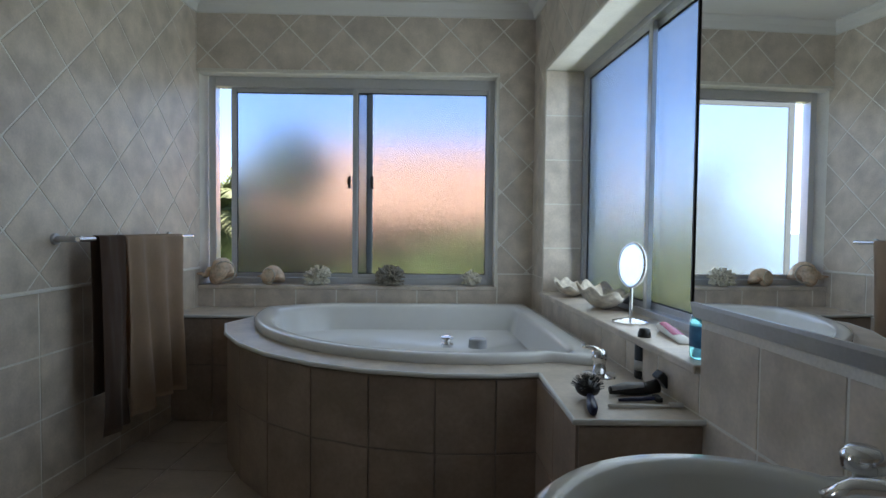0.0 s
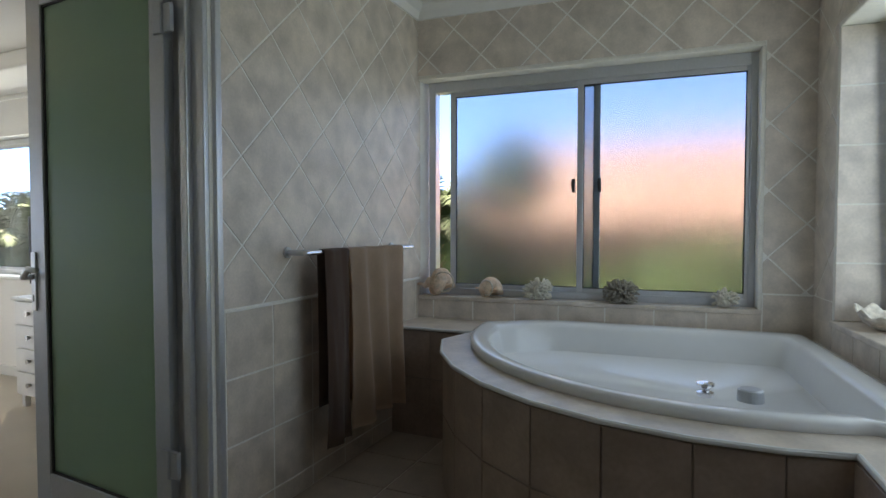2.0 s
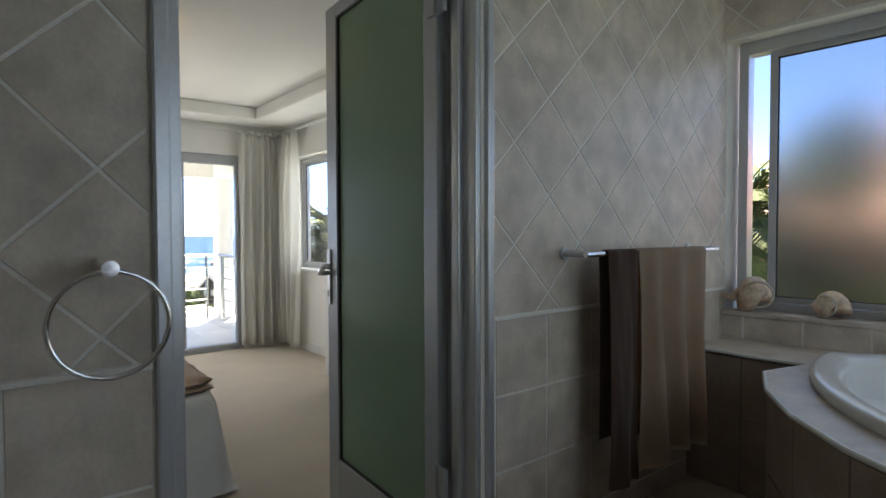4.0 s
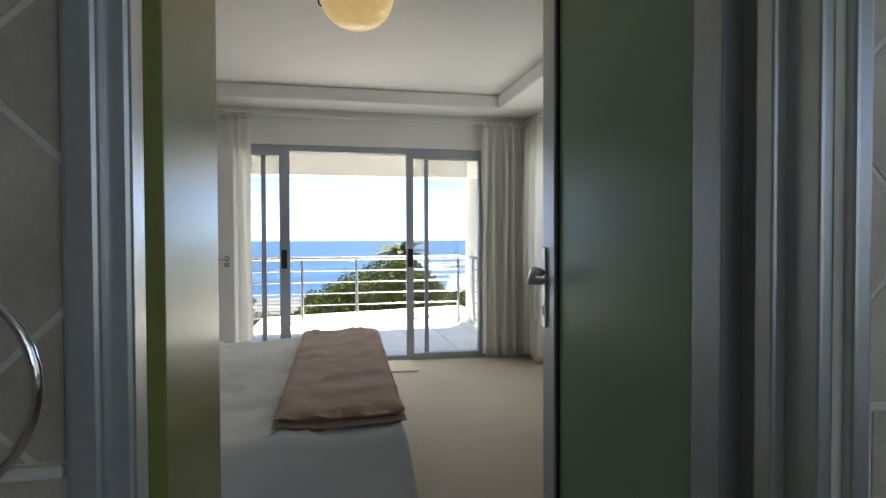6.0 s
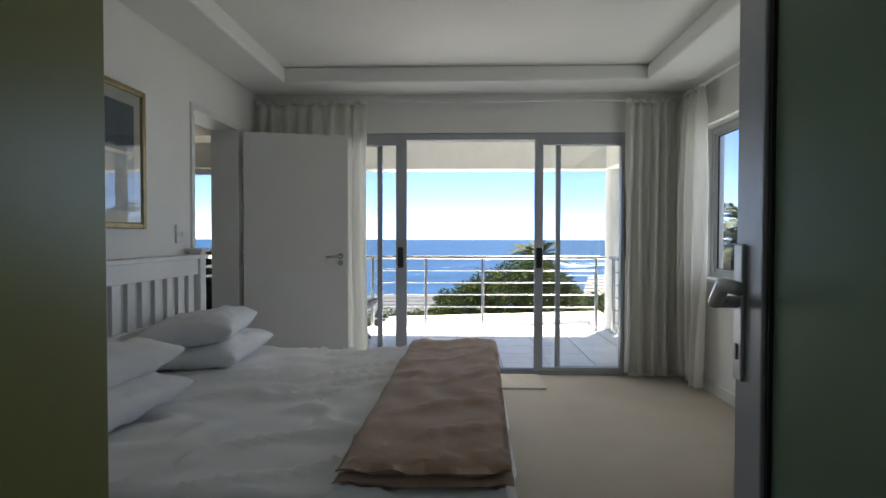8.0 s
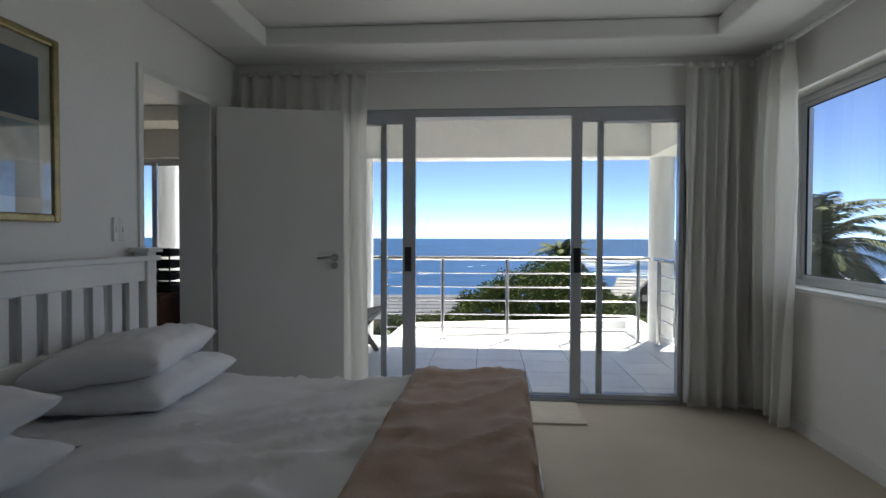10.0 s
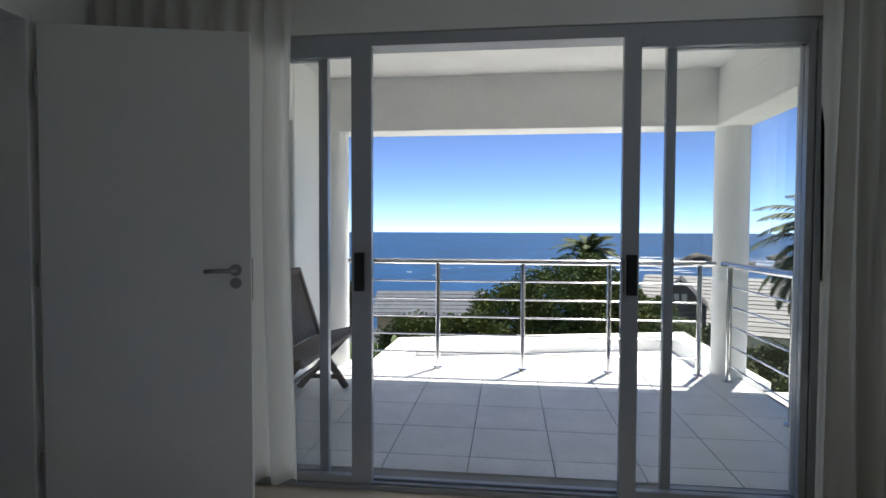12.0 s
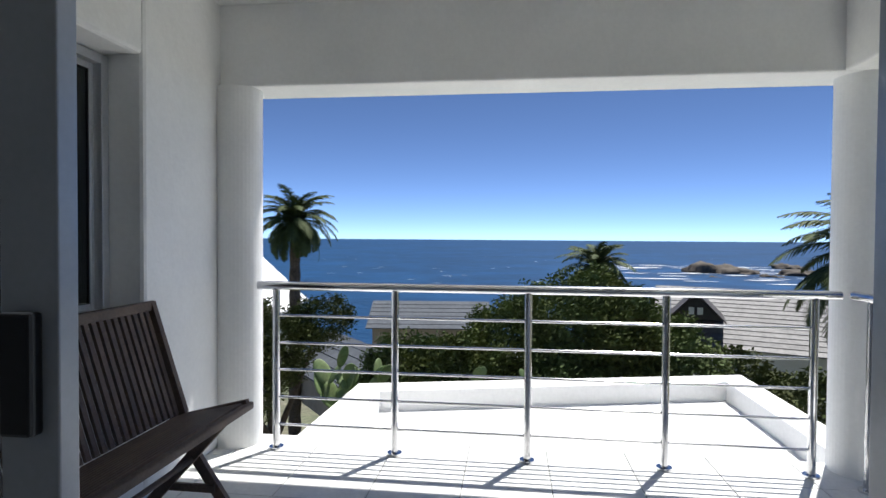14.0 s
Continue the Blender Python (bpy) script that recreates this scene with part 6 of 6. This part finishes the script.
# lower panel: the window's reflection put into its colour
part("print_lower", boxes(((px0 + 0.10, -0.565, pz0 + 0.10), (px1 - 0.10, -0.562, 1.68))), REFLECTION_BLUE, pic, "pale blue window reflection painted on the lower panel")
g_ = part("glazing", boxes(((px0 + 0.032, -0.558, pz0 + 0.032), (px1 - 0.032, -0.555, pz1 - 0.032))), CLEAR, pic, "clear picture glass")
for x0, x1 in ((-4.945, -4.905), (-4.995, -4.955)):
    sw = thing("light_switch", "white plastic wall switch beside the door", "switch", "wall switches")
    part("plate", box(bmesh.new(), (x0, -0.580, 1.19), (x1, -0.565 if x0 > -4.95 else -0.572, 1.31), 0.003), PLASTIC_WHITE, sw)
    part("rocker", box(bmesh.new(), (x0 + 0.012, -0.566, 1.235), (x1 - 0.012, -0.560, 1.265), 0.002, 1), PLASTIC_WHITE, sw)
CREAM_MAT = material("cream_woven_cotton", (0.58, 0.53, 0.45), 0.95, grain=0.12, scale=180, stain=0.08, stain_scale=5, bump=0.0008, bump_scale=160, spec=0.1)
rug = thing("small_mat", "small cream woven mat on the carpet", "mat")
part("weave", box(bmesh.new(), (-6.33, 1.60, 0.001), (-5.86, 1.965, 0.014), 0.005), CREAM_MAT, rug)
bm = bmesh.new()
for k in range(26):
    y = 1.607 + k * 0.0141
    tube(bm, [(-5.862, y, 0.008), (-5.85, y + 0.002, 0.005), (-5.838, y, 0.004)], 0.0022, 5)
part("fringe", bm, CREAM_MAT, rug, "short cream fringe")

# ---- bedroom: chest of drawers and television ----
chest = thing("chest_of_drawers", "white chest of drawers with round grey knobs", "chest of drawers")
cx0, cx1, cy0, cy1 = -4.34, -3.50, 2.75, 3.24
part("carcass", boxes(((cx0, cy0 + 0.02, 0.09), (cx1, cy1, 0.80)), bevel=0.003), WHITE_PAINT, chest)
part("top", box(bmesh.new(), (cx0 - 0.015, cy0 - 0.015, 0.80), (cx1 + 0.015, cy1, 0.825), 0.005), WHITE_PAINT, chest)
for x in (cx0 + 0.02, cx1 - 0.06):
    part("foot", box(bmesh.new(), (x, cy0 + 0.03, 0.0), (x + 0.04, cy0 + 0.07, 0.09), 0.003), WHITE_PAINT, chest)
    part("foot", box(bmesh.new(), (x, cy1 - 0.07, 0.0), (x + 0.04, cy1 - 0.03, 0.09), 0.003), WHITE_PAINT, chest)
for k in range(4):
    z0 = 0.10 + k * 0.174
    d = part("drawer", box(bmesh.new(), (cx0 + 0.012, cy0, z0 + 0.006), (cx1 - 0.012, cy0 + 0.022, z0 + 0.168), 0.004), WHITE_PAINT, chest, "white drawer front")
    for x in (cx0 + 0.19, cx1 - 0.19):
        kn = make("knob", rod(bmesh.new(), (x, cy0, z0 + 0.087), (x, cy0 - 0.028, z0 + 0.087), 0.010, 0.018, 16), SATIN)
        kn.parent = d
tv = thing("television", "black flat screen television standing on the chest", "television")
TV = Matrix.Translation((-4.42, 2.92, 0)) @ Matrix.Rotation(radians(12), 4, 'Z')
part("screen_housing", box(bmesh.new(), (0, -0.02, 0.90), (0.82, 0.045, 1.42), 0.012, 3), BLACK, tv, matrix=TV)
part("screen", boxes(((0.03, -0.023, 0.94), (0.79, -0.0205, 1.385))), WINDOW_DARK, tv, "glossy dark screen", matrix=TV)
part("stand", boxes(((0.36, 0.0, 0.84), (0.46, 0.03, 0.91)), ((0.22, -0.08, 0.826), (0.60, 0.12, 0.842)), bevel=0.004), BLACK, tv, matrix=TV)

# ---- next room: cabinet with document trays, window stile, column ----
cab = thing("wooden_cabinet", "dark red-brown wooden cabinet in the next room", "cabinet")
part("body", box(bmesh.new(), (-6.6, -1.75, 0.0), (-5.85, -0.90, 0.785), 0.006), BROWN_WOOD, cab)
part("top", box(bmesh.new(), (-6.62, -1.77, 0.785), (-5.83, -0.88, 0.812), 0.006), BROWN_WOOD, cab)
for k in range(2):
    d = part("cabinet_door", box(bmesh.new(), (-5.852, -1.73 + k * 0.42, 0.05), (-5.834, -1.33 + k * 0.42, 0.77), 0.004), BROWN_WOOD, cab)
    kn = make("knob", rod(bmesh.new(), (-5.834, -1.36 + k * 0.10, 0.45), (-5.81, -1.36 + k * 0.10, 0.45), 0.012), SATIN)
    kn.parent = d
tray = thing("document_tray", "stack of black document trays on the cabinet", "document tray")
for k in range(4):
    z = 0.814 + k * 0.085
    part("tray", boxes(((-6.35, -1.22, z), (-6.02, -0.93, z + 0.006)), ((-6.35, -1.22, z), (-6.34, -0.93, z + 0.05)), ((-6.35, -1.22, z), (-6.02, -1.21, z + 0.05)), ((-6.35, -0.94, z), (-6.02, -0.93, z + 0.05)), ((-6.03, -1.22, z), (-6.02, -0.93, z + 0.045))), BLACK, tray)
for x, y in ((-6.345, -1.215), (-6.345, -0.935), (-6.025, -1.215), (-6.025, -0.935)):
    part("tray_post", rod(bmesh.new(), (x, y, 0.812), (x, y, 1.13), 0.006, seg=8), BLACK, tray)
curtain("curtain", "cream curtain drawn back at the window of the next room", (-8.38, -4.1), (-8.38, -3.15), 0.04, 2.40, 8, 0.045, 17, (1, 0), 0.03)
STUDY = Matrix.Translation((-8.45, 0, 0)) @ Matrix.Rotation(radians(90), 4, 'Z')
sw_ = sliding_window("window_study", "aluminium sliding window of the next room", STUDY, -4.4, -1.2, 0.02, 2.12, (-4.35, -2.58), (-2.66, -1.25), 0.10, CLEAR)
structure("column_study", lathe(bmesh.new(), [(0.14, -0.1), (0.14, 2.6)], (-9.5, -3.0, 0), 36), OUTSIDE, "round white column outside the next room", category="column")
structure("floor_study_balcony", boxes(((-9.8, -5.2, -0.16), (-8.7, -1.0, 0.0))), BALCONY_TILE, "pale tiled balcony of the next room", category="floor")

# ---- balcony: side window and bench ----
SIDE = Matrix.Translation((0, -0.25, 0)) @ Matrix.Rotation(radians(180), 4, 'Z')
sliding_window("window_balcony", "white framed window in the balcony wall with dark panes", SIDE, 6.955, 8.025, 0.87, 2.085, (6.985, 7.56), (7.46, 7.995), 0.17, TINTED)
bench = thing("folding_bench", "weathered slatted folding wooden bench against the balcony wall", "bench")
bx0, bx1 = -8.06, -6.86


def beam(bm, p, q, w, t):
    """A straight batten between two points in the y-z plane at x-range t."""
    p, q = Vector(p), Vector(q)
    d = (q - p).normalized()
    n = Vector((0, -d.z, d.y)) * w / 2
    vs = []
    for x in t:
        vs.append([bm.verts.new((x, *(pt + s * n)[1:])) for pt, s in ((p, 1), (p, -1), (q, -1), (q, 1))])
    bm.faces.new(vs[0])
    bm.faces.new(vs[1][::-1])
    for i in range(4):
        bm.faces.new((vs[0][i], vs[1][i], vs[1][(i + 1) % 4], vs[0][(i + 1) % 4]))


for x, inn in ((bx0, 1), (bx1 - 0.03, -1)):
    bm = bmesh.new()
    beam(bm, (0, -0.235, 0.93), (0, -0.07, 0.42), 0.05, (x, x + 0.03))
    part("back_stile", bm, TEAK, bench)
    bm = bmesh.new()
    beam(bm, (0, -0.10, 0.385), (0, 0.255, 0.475), 0.05, (x, x + 0.03))
    part("seat_rail", bm, TEAK, bench)
    x2 = x + 0.034 * inn
    bm = bmesh.new()
    beam(bm, (0, -0.10, 0.41), (0, 0.17, 0.01), 0.048, (x2, x2 + 0.028))
    part("front_leg", bm, TEAK, bench)
    x3 = x + 0.066 * inn
    bm = bmesh.new()
    beam(bm, (0, 0.19, 0.44), (0, -0.20, 0.01), 0.048, (x3, x3 + 0.028))
    part("rear_leg", bm, TEAK, bench)
    bm = bmesh.new()
    beam(bm, (0, -0.13, 0.10), (0, 0.12, 0.10), 0.035, (x2 + 0.03 * inn, x2 + 0.03 * inn + 0.015))
    part("foot_brace", bm, TEAK, bench)
part("top_rail", box(bmesh.new(), (bx0 - 0.01, -0.247, 0.90), (bx1 + 0.01, -0.212, 0.945), 0.008), TEAK, bench)
part("front_rail", box(bmesh.new(), (bx0 - 0.02, 0.235, 0.448), (bx1 + 0.02, 0.268, 0.482), 0.008), TEAK, bench)
part("stretcher", rod(bmesh.new(), (bx0 + 0.04, 0.02, 0.235), (bx1 - 0.04, 0.02, 0.235), 0.013, seg=12), TEAK, bench)
sl = bmesh.new()
beam(sl, (0, -0.228, 0.905), (0, -0.075, 0.425), 0.014, (-0.0125, 0.0125))
bmesh.ops.recalc_face_normals(sl, faces=sl.faces)
me_b = bpy.data.meshes.new("back_slat")
sl.to_mesh(me_b)
sl.free()
me_b.materials.append(TEAK)
for k in range(27):
    o = new("back_slat", me_b)
    o.parent = bench
    o.location.x = bx0 + 0.055 + k * (bx1 - bx0 - 0.11) / 26
sl = box(bmesh.new(), (bx0 + 0.032, -0.009, -0.006), (bx1 - 0.032, 0.009, 0.006), 0.002, 1)
me_s = bpy.data.meshes.new("seat_slat")
sl.to_mesh(me_s)
sl.free()
me_s.materials.append(TEAK)
for k in range(14):
    f = k / 13
    o = new("seat_slat", me_s)
    o.parent = bench
    o.location = (0, -0.075 + 0.30 * f, 0.412 + 0.068 * f)
    o.rotation_euler.x = 0.25

# ---- tiles laid one by one ----
level = BATH_STEP
WESTF = plane_frame((BATH_W, 0, 0), (0, 1, 0), (0, 0, 1))
tile_field(wall_west, WESTF, [(1.870, 0.888, 3.53, 2.50)], 0.248, True, WALL_TILE, (2.153, 1.653))
tile_field(wall_west, WESTF, [(1.870, 0.0, 3.16, 0.872), (3.16, 0.632, 3.53, 0.872)], 0.2625, False, WALL_TILE, (1.885, 0.875))
tile_field(wall_west, WESTF, [(0.25, 0.888, 0.845, 2.50)], 0.248, True, WALL_TILE, (2.153, 1.653))
tile_field(wall_west, WESTF, [(0.25, 0.0, 0.845, 0.872)], 0.2625, False, WALL_TILE, (0.845, 0.875))
FARF = BATH @ plane_frame((0, 0, 0), (1, 0, 0), (0, 0, 1))
tile_field(wall_far, FARF, [(-2.165, 2.156, 0.0, 2.50), (-0.228, 0.86, 0.0, 2.156)], 0.243, True, WALL_TILE, (-0.035, 1.906))
tile_field(wall_far, FARF, [(-2.165, 0.632, -0.228, 0.744), (-0.228, 0.632, 0.0, 0.855)], 0.262, False, WALL_TILE, (-0.228, 0.855))
EASTF = SIDE_WALL @ plane_frame((0, 0, 0), (0, -1, 0), (0, 0, 1))
tile_field(wall_right, EASTF, [(0.0, 2.114, 2.11, 2.50), (0.0, 0.86, 0.295, 2.114)], 0.243, True, WALL_TILE, (0.04, 1.906))
tile_field(wall_right, EASTF, [(0.0, 0.632, 2.11, 0.747), (0.0, 0.747, 0.295, 0.855), (2.11, 0.0, 3.6, 0.88)], 0.262, False, WALL_TILE, (2.11, 0.632))
REV = SIDE_WALL @ plane_frame((0, -0.325, 0), (1, 0, 0), (0, 0, 1))
tile_field(wall_right, REV, [(-0.006, 0.778, 0.218, 2.088)], 0.262, False, WALL_TILE, (-0.02, 0.778), thick=0.0022)
FLF = plane_frame((0, 0, -0.006), (1, 0, 0), (0, 1, 0))
tile_field(floor_bath, FLF, [(-1.368, 0.6, 0.6, 3.2)], 0.33, False, FLOOR_TILE, (-1.37, 3.165), thick=0.006, name="floor_tile")
level = 0.0
tile_field(balcony_floor, plane_frame((0, 0, 0.0), (0, 1, 0), (-1, 0, 0)), [(-0.62, 6.6, 3.36, 8.95)], 0.448, False, BALCONY_TILE, (0.772, 6.80), gap=0.006, thick=0.006)
